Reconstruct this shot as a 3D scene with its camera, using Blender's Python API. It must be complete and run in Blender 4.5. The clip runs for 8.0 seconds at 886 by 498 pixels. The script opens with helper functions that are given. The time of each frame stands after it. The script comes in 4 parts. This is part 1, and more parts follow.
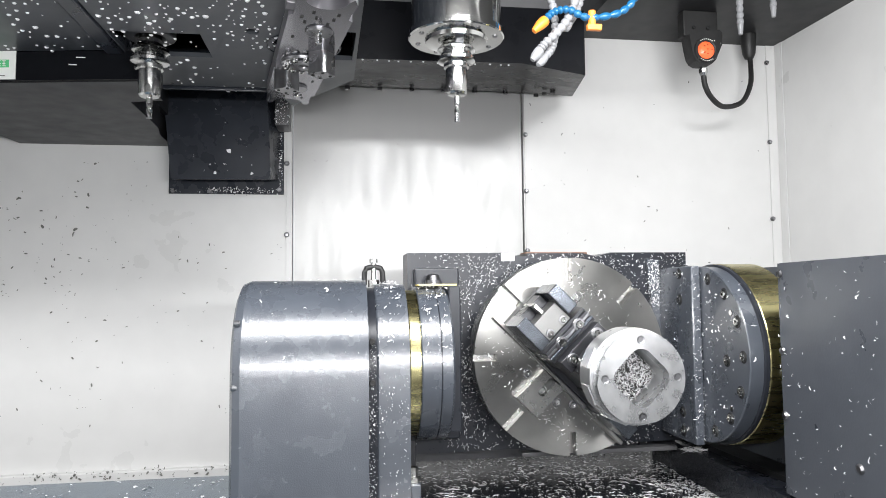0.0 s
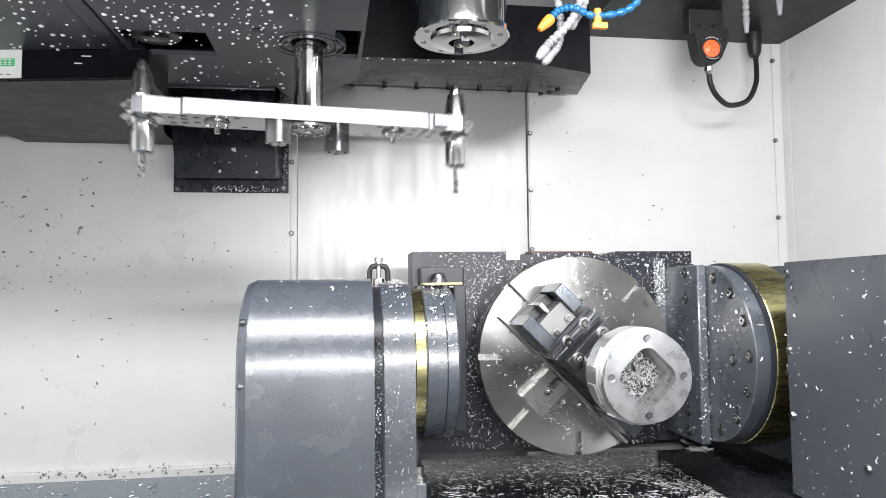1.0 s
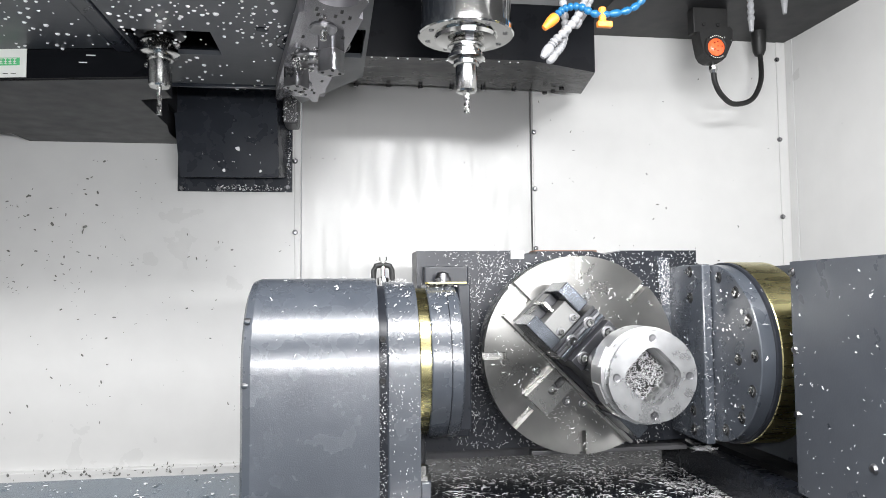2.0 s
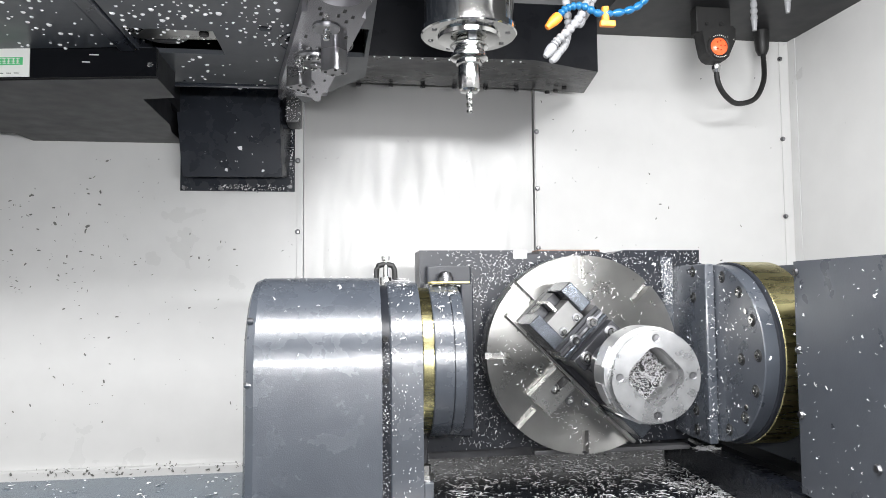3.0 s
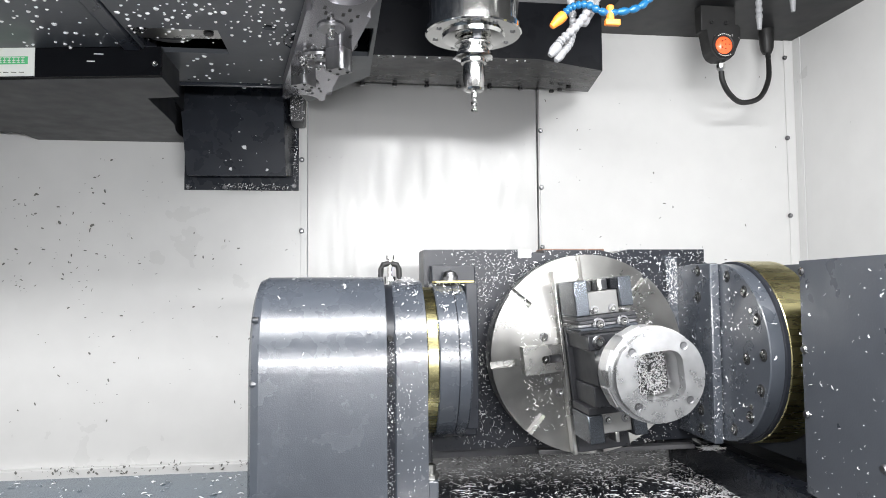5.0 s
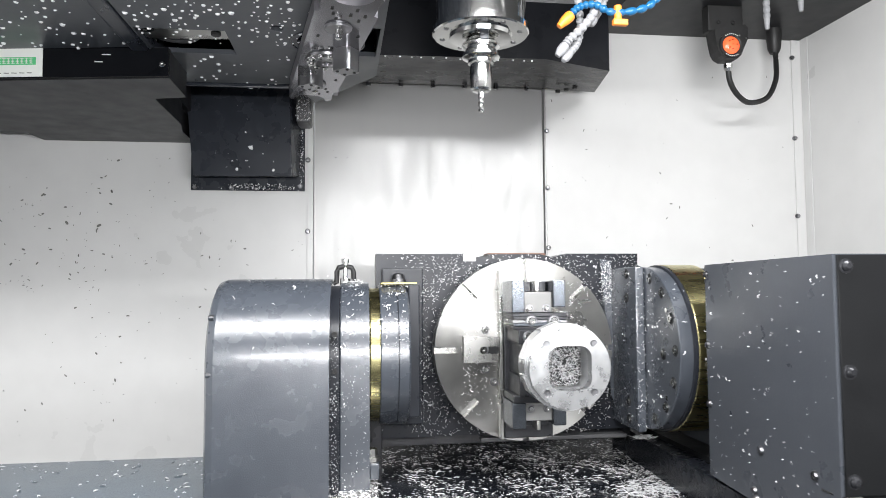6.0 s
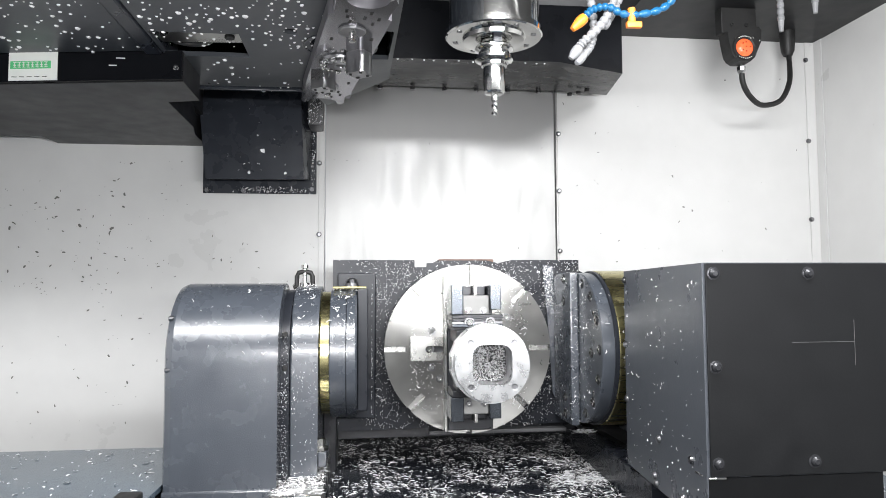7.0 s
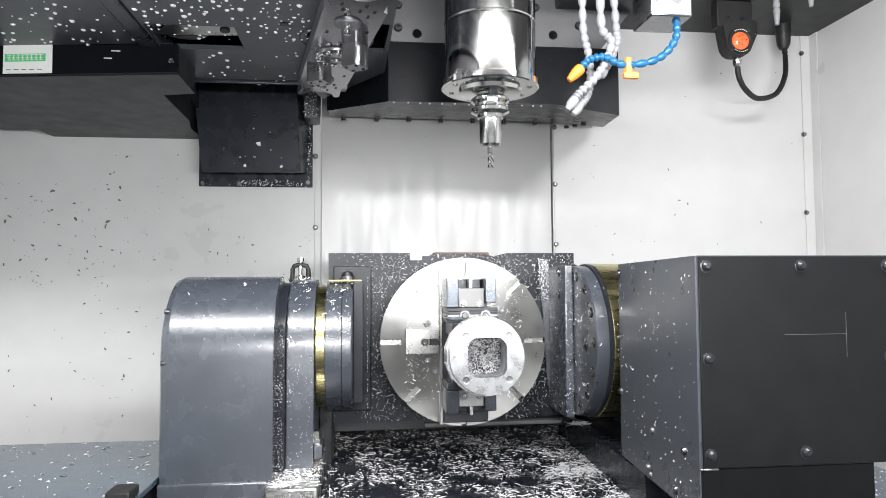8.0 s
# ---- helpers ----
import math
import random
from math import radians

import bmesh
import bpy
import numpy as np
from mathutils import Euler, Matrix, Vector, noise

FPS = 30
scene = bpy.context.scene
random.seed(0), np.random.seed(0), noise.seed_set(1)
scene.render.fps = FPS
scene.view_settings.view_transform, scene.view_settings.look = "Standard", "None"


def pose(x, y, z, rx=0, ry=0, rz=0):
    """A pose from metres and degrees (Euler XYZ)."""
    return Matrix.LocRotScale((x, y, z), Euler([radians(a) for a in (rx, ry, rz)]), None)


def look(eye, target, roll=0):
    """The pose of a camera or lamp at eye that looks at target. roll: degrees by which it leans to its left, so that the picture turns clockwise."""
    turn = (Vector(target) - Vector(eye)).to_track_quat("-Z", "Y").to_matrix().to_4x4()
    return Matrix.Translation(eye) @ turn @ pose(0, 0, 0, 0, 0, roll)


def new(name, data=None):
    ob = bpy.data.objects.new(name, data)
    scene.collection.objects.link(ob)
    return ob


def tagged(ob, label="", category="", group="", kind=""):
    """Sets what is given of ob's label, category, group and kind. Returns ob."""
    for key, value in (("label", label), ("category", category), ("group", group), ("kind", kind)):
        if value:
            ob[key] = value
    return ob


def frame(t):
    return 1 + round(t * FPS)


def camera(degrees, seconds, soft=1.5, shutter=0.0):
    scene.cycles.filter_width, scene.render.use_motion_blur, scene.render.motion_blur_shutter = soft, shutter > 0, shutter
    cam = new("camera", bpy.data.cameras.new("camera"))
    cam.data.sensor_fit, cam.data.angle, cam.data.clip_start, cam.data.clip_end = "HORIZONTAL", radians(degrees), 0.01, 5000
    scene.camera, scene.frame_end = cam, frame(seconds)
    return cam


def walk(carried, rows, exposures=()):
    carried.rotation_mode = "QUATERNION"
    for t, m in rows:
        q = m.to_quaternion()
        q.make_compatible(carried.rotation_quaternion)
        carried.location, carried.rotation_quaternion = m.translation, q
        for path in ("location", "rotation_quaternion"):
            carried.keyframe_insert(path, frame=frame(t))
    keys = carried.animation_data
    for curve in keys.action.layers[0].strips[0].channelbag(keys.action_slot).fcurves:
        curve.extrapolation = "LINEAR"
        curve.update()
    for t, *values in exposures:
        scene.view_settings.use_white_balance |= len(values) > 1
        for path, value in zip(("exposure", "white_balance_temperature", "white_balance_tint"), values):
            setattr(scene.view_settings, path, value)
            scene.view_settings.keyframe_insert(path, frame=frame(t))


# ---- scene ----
cam = camera(65.03, 8.0, soft=0.7, shutter=0.4)
# seconds, eye x y z, heading to the right of +y, upward tilt, roll; z = 0 is the lens height
PATH = [
    (0, 0.0115, -0.0065, -0.0015, 8.372, 3.644, -0.628),
    (0.5, 0.0099, -0.0056, -0.0012, 8.237, 3.595, -0.603),
    (1, 0.0083, -0.0048, -0.0011, 8.109, 3.530, -0.580),
    (1.5, 0.0068, -0.0041, -0.0009, 7.987, 3.482, -0.558),
    (3, 0.0040, -0.0027, -0.0006, 7.753, 3.408, -0.515),
    (3.5, 0.0032, -0.0023, -0.0005, 7.686, 3.390, -0.503),
    (4, 0.0024, -0.0021, -0.0005, 7.625, 3.342, -0.492),
    (4.5, 0.0016, -0.0017, -0.0004, 7.564, 3.334, -0.481),
    (6, -0.0028, 0.0007, 0.0001, 7.170, 3.362, -0.412),
    (6.5, -0.0081, 0.0039, 0.0006, 6.675, 3.578, -0.328),
    (7, -0.0101, 0.0048, 0.0007, 6.500, 3.613, -0.298),
    (7.5, -0.0089, 0.0041, 0.0006, 6.609, 3.542, -0.316),
    (8, -0.0084, 0.0018, 0.0001, 6.743, 3.066, -0.337),
]


def cam_pose(x, y, z, head, tilt, roll):
    return pose(x, y, z) @ pose(0, 0, 0, 0, 0, -head) @ pose(0, 0, 0, 90 + tilt, 0, 0) @ pose(0, 0, 0, 0, 0, roll)


walk(cam, [(t, cam_pose(*r)) for t, *r in PATH])

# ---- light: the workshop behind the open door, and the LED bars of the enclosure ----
world = bpy.data.worlds.new("workshop")
scene.world = world
world.use_nodes = True
bg = world.node_tree.nodes["Background"]
bg.inputs["Color"].default_value = (0.93, 0.96, 1.0, 1)
bg.inputs["Strength"].default_value = 0.36
scene.view_settings.exposure = 0.0


def area(name, m, sx, sy, watts, colour=(1, 1, 1)):
    d = bpy.data.lights.new(name, "AREA")
    d.shape, d.size, d.size_y, d.energy, d.color = "RECTANGLE", sx, sy, watts, colour
    ob = new(name, d)
    ob.matrix_world = m
    return ob


LED_X, LED_Y, LED_Z = 0.10, 0.52, 0.575
area("led_light_upper", look((LED_X, LED_Y, LED_Z), (LED_X, 1.30, -0.20)), 1.5, 0.07, 26.5, (0.985, 0.985, 1.0))
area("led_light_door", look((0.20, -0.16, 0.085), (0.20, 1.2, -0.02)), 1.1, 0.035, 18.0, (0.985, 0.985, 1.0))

# ---- materials ----


def mat(name, colour, rough=0.5, metal=0.0, grain=0.0, scale=60.0, bump=0.0, bump_scale=400.0, spec=0.5,
        streak=None, coat=0.0, trans=0.0, emit=None, rings=0.0, groove=0.12, aniso=0.0):
    """A surface with variation at two scales, fine relief, and roughness wear."""
    m = bpy.data.materials.new(name)
    m.use_nodes = True
    nt = m.node_tree
    b = nt.nodes["Principled BSDF"]
    b.inputs["Metallic"].default_value = metal
    b.inputs["Roughness"].default_value = rough
    b.inputs["Specular IOR Level"].default_value = spec
    b.inputs["Coat Weight"].default_value = coat
    b.inputs["Coat Roughness"].default_value = 0.15
    b.inputs["Transmission Weight"].default_value = trans
    b.inputs["Base Color"].default_value = (*colour, 1)
    tc = nt.nodes.new("ShaderNodeTexCoord")
    src = tc.outputs["Object"]
    if streak:
        mp = nt.nodes.new("ShaderNodeMapping")
        mp.inputs["Scale"].default_value = streak
        nt.links.new(src, mp.inputs["Vector"])
        src = mp.outputs["Vector"]
    if grain > 0:
        n1 = nt.nodes.new("ShaderNodeTexNoise")
        n1.inputs["Scale"].default_value, n1.inputs["Detail"].default_value = scale, 5
        n2 = nt.nodes.new("ShaderNodeTexNoise")
        n2.inputs["Scale"].default_value, n2.inputs["Detail"].default_value = scale / 11, 3
        nt.links.new(src, n1.inputs["Vector"])
        nt.links.new(tc.outputs["Object"], n2.inputs["Vector"])
        add = nt.nodes.new("ShaderNodeMath")
        nt.links.new(n1.outputs["Fac"], add.inputs[0])
        nt.links.new(n2.outputs["Fac"], add.inputs[1])
        mr = nt.nodes.new("ShaderNodeMapRange")
        mr.inputs["From Min"].default_value, mr.inputs["From Max"].default_value = 0.6, 1.4
        mr.inputs["To Min"].default_value, mr.inputs["To Max"].default_value = 1 - grain, 1 + grain
        nt.links.new(add.outputs[0], mr.inputs["Value"])
        mul = nt.nodes.new("ShaderNodeVectorMath")
        mul.operation = "SCALE"
        mul.inputs[0].default_value = colour
        nt.links.new(mr.outputs[0], mul.inputs["Scale"])
        nt.links.new(mul.outputs[0], b.inputs["Base Color"])
        rr = nt.nodes.new("ShaderNodeMapRange")
        rr.inputs["From Min"].default_value, rr.inputs["From Max"].default_value = 0.6, 1.4
        rr.inputs["To Min"].default_value, rr.inputs["To Max"].default_value = max(rough * 0.75, 0.02), min(rough * 1.3, 1)
        nt.links.new(add.outputs[0], rr.inputs["Value"])
        nt.links.new(rr.outputs[0], b.inputs["Roughness"])
    if bump > 0:
        nb = nt.nodes.new("ShaderNodeTexNoise")
        nb.inputs["Scale"].default_value, nb.inputs["Detail"].default_value = bump_scale, 2
        nt.links.new(src, nb.inputs["Vector"])
        bp = nt.nodes.new("ShaderNodeBump")
        bp.inputs["Strength"].default_value, bp.inputs["Distance"].default_value = bump, 0.001
        nt.links.new(nb.outputs["Fac"], bp.inputs["Height"])
        nt.links.new(bp.outputs["Normal"], b.inputs["Normal"])
    if rings > 0:
        wv = nt.nodes.new("ShaderNodeTexWave")
        wv.wave_type, wv.rings_direction = "RINGS", "Y"
        wv.inputs["Scale"].default_value, wv.inputs["Distortion"].default_value = rings, 1.5
        wv.inputs["Detail"].default_value, wv.inputs["Detail Scale"].default_value = 2, 3
        nt.links.new(tc.outputs["Object"], wv.inputs["Vector"])
        bp = nt.nodes.new("ShaderNodeBump")
        bp.inputs["Strength"].default_value, bp.inputs["Distance"].default_value = groove, 0.0006
        nt.links.new(wv.outputs["Fac"], bp.inputs["Height"])
        nt.links.new(bp.outputs["Normal"], b.inputs["Normal"])
    if aniso > 0:
        tg = nt.nodes.new("ShaderNodeTangent")
        tg.direction_type, tg.axis = "RADIAL", "Y"
        b.inputs["Anisotropic"].default_value = aniso
        b.inputs["Anisotropic Rotation"].default_value = 0.25
        nt.links.new(tg.outputs[0], b.inputs["Tangent"])
    if emit:
        b.inputs["Emission Color"].default_value = (*emit[:3], 1)
        b.inputs["Emission Strength"].default_value = emit[3]
    return m


WHITE = mat("white_paint", (0.655, 0.655, 0.645), 0.32, grain=0.05, scale=14, bump=0.10, bump_scale=250)
STEEL = mat("brushed_stainless", (0.375, 0.375, 0.37), 0.47, 1.0, grain=0.08, scale=7, streak=(5, 1, 1), bump=0.06, bump_scale=40)
GREY = mat("dark_grey_paint", (0.018, 0.020, 0.025), 0.30, grain=0.14, scale=30, bump=0.09, bump_scale=330, spec=0.25)
GREYB = mat("blue_grey_paint", (0.056, 0.064, 0.077), 0.27, grain=0.12, scale=30, bump=0.24, bump_scale=800, spec=1.0, coat=0.5)
# motor cover: side sheets lighter and bluer, front sheets and plinth much darker
COVER = mat("cover_side_grey", (0.068, 0.075, 0.087), 0.28, grain=0.14, scale=30, bump=0.09, bump_scale=330)
GREYM = mat("cover_dark_grey", (0.0095, 0.010, 0.0108), 0.42, grain=0.10, scale=30, bump=0.10, bump_scale=300, spec=0.16)
MAGPLATE = mat("glossy_magazine_paint", (0.047, 0.052, 0.060), 0.34, grain=0.18, scale=25, bump=0.05, bump_scale=160)
SKIRT = mat("gloss_black_paint", (0.006, 0.0065, 0.008), 0.27, grain=0.2, scale=25, bump=0.05, bump_scale=240, spec=0.04)
CEIL = mat("ceiling_grey_paint", (0.019, 0.0195, 0.021), 0.36, grain=0.12, scale=25, bump=0.04, bump_scale=300, spec=0.2)
WAYSTEEL = mat("oiled_way_steel", (0.085, 0.118, 0.150), 0.20, 0.25, grain=0.25, scale=18, bump=0.06, bump_scale=60)
BLACK = mat("black_paint", (0.023, 0.0265, 0.034), 0.26, grain=0.2, scale=25, bump=0.06, bump_scale=240, spec=0.4)
DECK = mat("oily_black_steel", (0.012, 0.014, 0.019), 0.24, grain=0.35, scale=40, bump=0.15, bump_scale=60, spec=0.28)
CASTING = mat("grey_casting_paint", (0.085, 0.085, 0.088), 0.35, grain=0.12, scale=25, bump=0.2, bump_scale=180)
RUBBER = mat("black_rubber", (0.012, 0.012, 0.012), 0.55, grain=0.1, scale=50)
MIRROR = mat("mirror_steel", (0.62, 0.62, 0.60), 0.09, 1.0, grain=0.04, scale=30, streak=(1, 1, 20))
BLACKOX = mat("black_oxide_steel", (0.035, 0.036, 0.040), 0.30, 0.35, grain=0.25, scale=60, bump=0.08, bump_scale=200)
CHROME = mat("polished_steel", (0.62, 0.62, 0.61), 0.13, 1.0, grain=0.05, scale=50, streak=(1, 1, 30))
JAW = mat("blued_steel", (0.088, 0.098, 0.112), 0.22, 0.8, grain=0.2, scale=40, bump=0.08, bump_scale=160)
GROUND = mat("ground_steel", (0.44, 0.437, 0.42), 0.27, 1.0, grain=0.14, scale=26, bump=0.06, bump_scale=90)
TURNED = mat("turned_steel", (0.30, 0.297, 0.285), 0.30, 1.0, grain=0.14, scale=26, rings=180, groove=0.03, aniso=0.82)
DARKSTEEL = mat("dark_steel", (0.26, 0.26, 0.27), 0.28, 1.0, grain=0.2, scale=40, bump=0.1, bump_scale=200)
ARMSTEEL = mat("arm_steel", (0.27, 0.265, 0.285), 0.13, 1.0, grain=0.12, scale=30, bump=0.02, bump_scale=120)
ARMSIDE = mat("milled_arm_side", (0.25, 0.243, 0.262), 0.42, 0.8, grain=0.10, scale=30, streak=(1, 1, 6), bump=0.04, bump_scale=160)
JAWGREY = mat("ground_jaw_steel", (0.22, 0.22, 0.215), 0.46, 0.7, grain=0.15, scale=50, bump=0.05, bump_scale=160)
GOLD = mat("brass_ring", (0.62, 0.56, 0.29), 0.27, 1.0, grain=0.12, scale=18, streak=(1, 6, 6))
ALU = mat("milled_aluminium", (0.64, 0.645, 0.65), 0.34, 0.85, grain=0.14, scale=60, bump=0.10, bump_scale=180)
ALUFACE = mat("raw_aluminium", (0.64, 0.645, 0.65), 0.30, 0.9, grain=0.16, scale=45, bump=0.08, bump_scale=160)
ALURING = mat("face_milled_aluminium", (0.46, 0.465, 0.47), 0.30, 0.9, grain=0.2, scale=60, rings=330, groove=0.05)
CHIP = mat("aluminium_swarf", (0.86, 0.86, 0.87), 0.35, 0.25)
DARKCHIP = mat("grey_swarf", (0.16, 0.16, 0.15), 0.5, 0.3)
BLUE = mat("blue_plastic", (0.012, 0.11, 0.25), 0.28, grain=0.05, scale=60)
ORANGE = mat("orange_plastic", (0.85, 0.26, 0.03), 0.4, grain=0.05, scale=60)
CLEAR = mat("milky_plastic", (0.27, 0.275, 0.285), 0.28, grain=0.06, scale=60)
LENS = mat("red_lens", (0.75, 0.13, 0.05), 0.2, grain=0.4, scale=90, emit=(1.0, 0.13, 0.035, 0.75))
LEDAMBER = mat("dark_led", (0.16, 0.02, 0.01), 0.2)
GREENINK = mat("green_ink", (0.10, 0.55, 0.22), 0.5)
PAPER = mat("white_label", (0.80, 0.82, 0.78), 0.45, grain=0.03)
SCRATCH = mat("scratched_paint", (0.10, 0.10, 0.10), 0.5)
YELLOW = mat("yellow_label", (0.72, 0.60, 0.22), 0.45, grain=0.05)
LEDBAR = mat("led_diffuser", (0.9, 0.9, 0.9), 0.4, emit=(0.97, 0.99, 1.0, 4.0))
RUST = mat("brown_seal", (0.16, 0.09, 0.06), 0.6, grain=0.2)

# ---- mesh helpers ----


def shade(bm, angle=20):
    for fc in bm.faces:
        fc.smooth = True
    lim = radians(angle)
    for e in bm.edges:
        if len(e.link_faces) == 2 and e.calc_face_angle(3.0) > lim:
            e.smooth = False


def part(name, bm, material, parent=None, label="", smooth=True):
    """Links a bmesh, made in place coordinates, as one mesh object under a thing or part."""
    bmesh.ops.recalc_face_normals(bm, faces=bm.faces[:])
    if smooth:
        shade(bm)
    me = bpy.data.meshes.new(name)
    mats = material if isinstance(material, (list, tuple)) else [material]
    for mm in mats:
        me.materials.append(mm)
    ob = new(name, me)
    if parent is not None:
        bpy.context.view_layer.update()
        bm.transform(parent.matrix_world.inverted())
        ob.parent = parent
    bm.to_mesh(me)
    bm.free()
    if label:
        ob["label"] = label
    return ob


def solo(name, bm, material, label, category, kind="", group=""):
    return tagged(part(name, bm, material), label, category, group, kind)


def base(name, at, label, category, group=""):
    ob = new(name)
    ob.location = at
    ob.empty_display_size = 0.05
    bpy.context.view_layer.update()
    return tagged(ob, label, category, group)


def box(bm, x0, x1, y0, y1, z0, z1, bevel=0.0, seg=2):
    r = bmesh.ops.create_cube(bm, size=1.0, matrix=Matrix.Translation(((x0 + x1) / 2, (y0 + y1) / 2, (z0 + z1) / 2)) @ Matrix.Diagonal((x1 - x0, y1 - y0, z1 - z0, 1)))
    if bevel > 0:
        es = list({e for v in r["verts"] for e in v.link_edges})
        bmesh.ops.bevel(bm, geom=es, offset=bevel, segments=seg, affect="EDGES", profile=0.5)
    return bm


def B(*a, **k):
    return box(bmesh.new(), *a, **k)


AX = {"x": Matrix(((0, 0, 1, 0), (1, 0, 0, 0), (0, 1, 0, 0), (0, 0, 0, 1))),
      "y": Matrix(((1, 0, 0, 0), (0, 0, 1, 0), (0, 1, 0, 0), (0, 0, 0, 1))),
      "z": Matrix.Identity(4)}


def lathe(bm, prof, axis, at, seg=48):
    """prof: (radius, along) pairs turned round an axis through at; ends closed when the radius is 0."""
    m = Matrix.Translation(at) @ AX[axis]
    rings = []
    for r, h in prof:
        if r <= 1e-6:
            rings.append([bm.verts.new(m @ Vector((0, 0, h)))])
        else:
            rings.append([bm.verts.new(m @ Vector((r * math.cos(2 * math.pi * i / seg), r * math.sin(2 * math.pi * i / seg), h))) for i in range(seg)])
    for a, b in zip(rings, rings[1:]):
        for i in range(seg):
            j = (i + 1) % seg
            if len(a) == 1 and len(b) == 1:
                continue
            if len(a) == 1:
                bm.faces.new((a[0], b[i], b[j]))
            elif len(b) == 1:
                bm.faces.new((a[i], a[j], b[0]))
            else:
                bm.faces.new((a[i], a[j], b[j], b[i]))
    return bm


def L(prof, axis, at, seg=48):
    return lathe(bmesh.new(), prof, axis, at, seg)


def rod(bm, r, h0, h1, axis, at, seg=24, c=0.0):
    c = min(c, r * 0.5)
    return lathe(bm, [(0, h0), (r - c, h0), (r, h0 + c), (r, h1 - c), (r - c, h1), (0, h1)], axis, at, seg)


def prism(outline, holes, h0, h1, m=None, bm=None):
    """A plate from a closed outline with through holes, between the heights h0 and h1 of its own z."""
    bm = bm or bmesh.new()
    m = m or Matrix.Identity(4)
    tmp = bmesh.new()
    for loop in [outline, *holes]:
        vs = [tmp.verts.new((x, y, 0)) for x, y in loop]
        for a, b in zip(vs, vs[1:] + vs[:1]):
            tmp.edges.new((a, b))
    bmesh.ops.triangle_fill(tmp, edges=tmp.edges[:], use_beauty=True, normal=(0, 0, 1))
    tmp.verts.ensure_lookup_table()
    tmp.verts.index_update()
    for h in (h0, h1):
        vs = [bm.verts.new(m @ Vector((v.co.x, v.co.y, h))) for v in tmp.verts]
        for fc in tmp.faces:
            bm.faces.new([vs[v.index] for v in fc.verts])
        if h == h0:
            low = vs
    for e in tmp.edges:
        if len(e.link_faces) == 1:
            a, b = (v.index for v in e.verts)
            bm.faces.new((low[a], low[b], vs[b], vs[a]))
    tmp.free()
    return bm


def circle(cx, cy, r, n=32, a0=0.0, a1=360.0):
    full = abs(a1 - a0) > 359
    k = n if full else n + 1
    return [(cx + r * math.cos(radians(a0 + (a1 - a0) * i / n)), cy + r * math.sin(radians(a0 + (a1 - a0) * i / n))) for i in range(k)]


def tube(pts, r, seg=12, bm=None, radii=None):
    """A round tube along points."""
    bm = bm or bmesh.new()
    pts = [Vector(p) for p in pts]
    prev, up = None, Vector((0.13, 0.2, 1)).normalized()
    for i, p in enumerate(pts):
        d = (pts[min(i + 1, len(pts) - 1)] - pts[max(i - 1, 0)]).normalized()
        s = d.cross(up).normalized()
        u = s.cross(d).normalized()
        rr = radii[i] if radii else r
        ring = [bm.verts.new(p + rr * (math.cos(2 * math.pi * k / seg) * s + math.sin(2 * math.pi * k / seg) * u)) for k in range(seg)]
        if prev:
            for k in range(seg):
                bm.faces.new((prev[k], prev[(k + 1) % seg], ring[(k + 1) % seg], ring[k]))
        else:
            bm.faces.new(ring[::-1])
        prev = ring
    bm.faces.new(prev)
    return bm


def spline(ctrl, n):
    """n points on a smooth curve through the control points."""
    c = [Vector(p) for p in ctrl]
    c = [2 * c[0] - c[1], *c, 2 * c[-1] - c[-2]]
    out, k = [], len(c) - 3
    for i in range(n):
        s = i / (n - 1) * k
        j = min(int(s), k - 1)
        t = s - j
        a, b, d, e = c[j:j + 4]
        out.append(0.5 * (2 * b + (d - a) * t + (2 * a - 5 * b + 4 * d - e) * t * t + (3 * b - a - 3 * d + e) * t ** 3))
    return out


def bolt(bm, at, axis, sign, r=0.006, h=0.004):
    """A socket screw head that stands out of a face along sign * axis."""
    lathe(bm, [(0, -0.001 * sign), (r, -0.001 * sign), (r, h * 0.7 * sign), (r * 0.8, h * sign), (r * 0.45, h * sign), (r * 0.42, h * 0.3 * sign), (0, h * 0.3 * sign)], axis, at, 12)
    return bm


rng = random.Random(7)


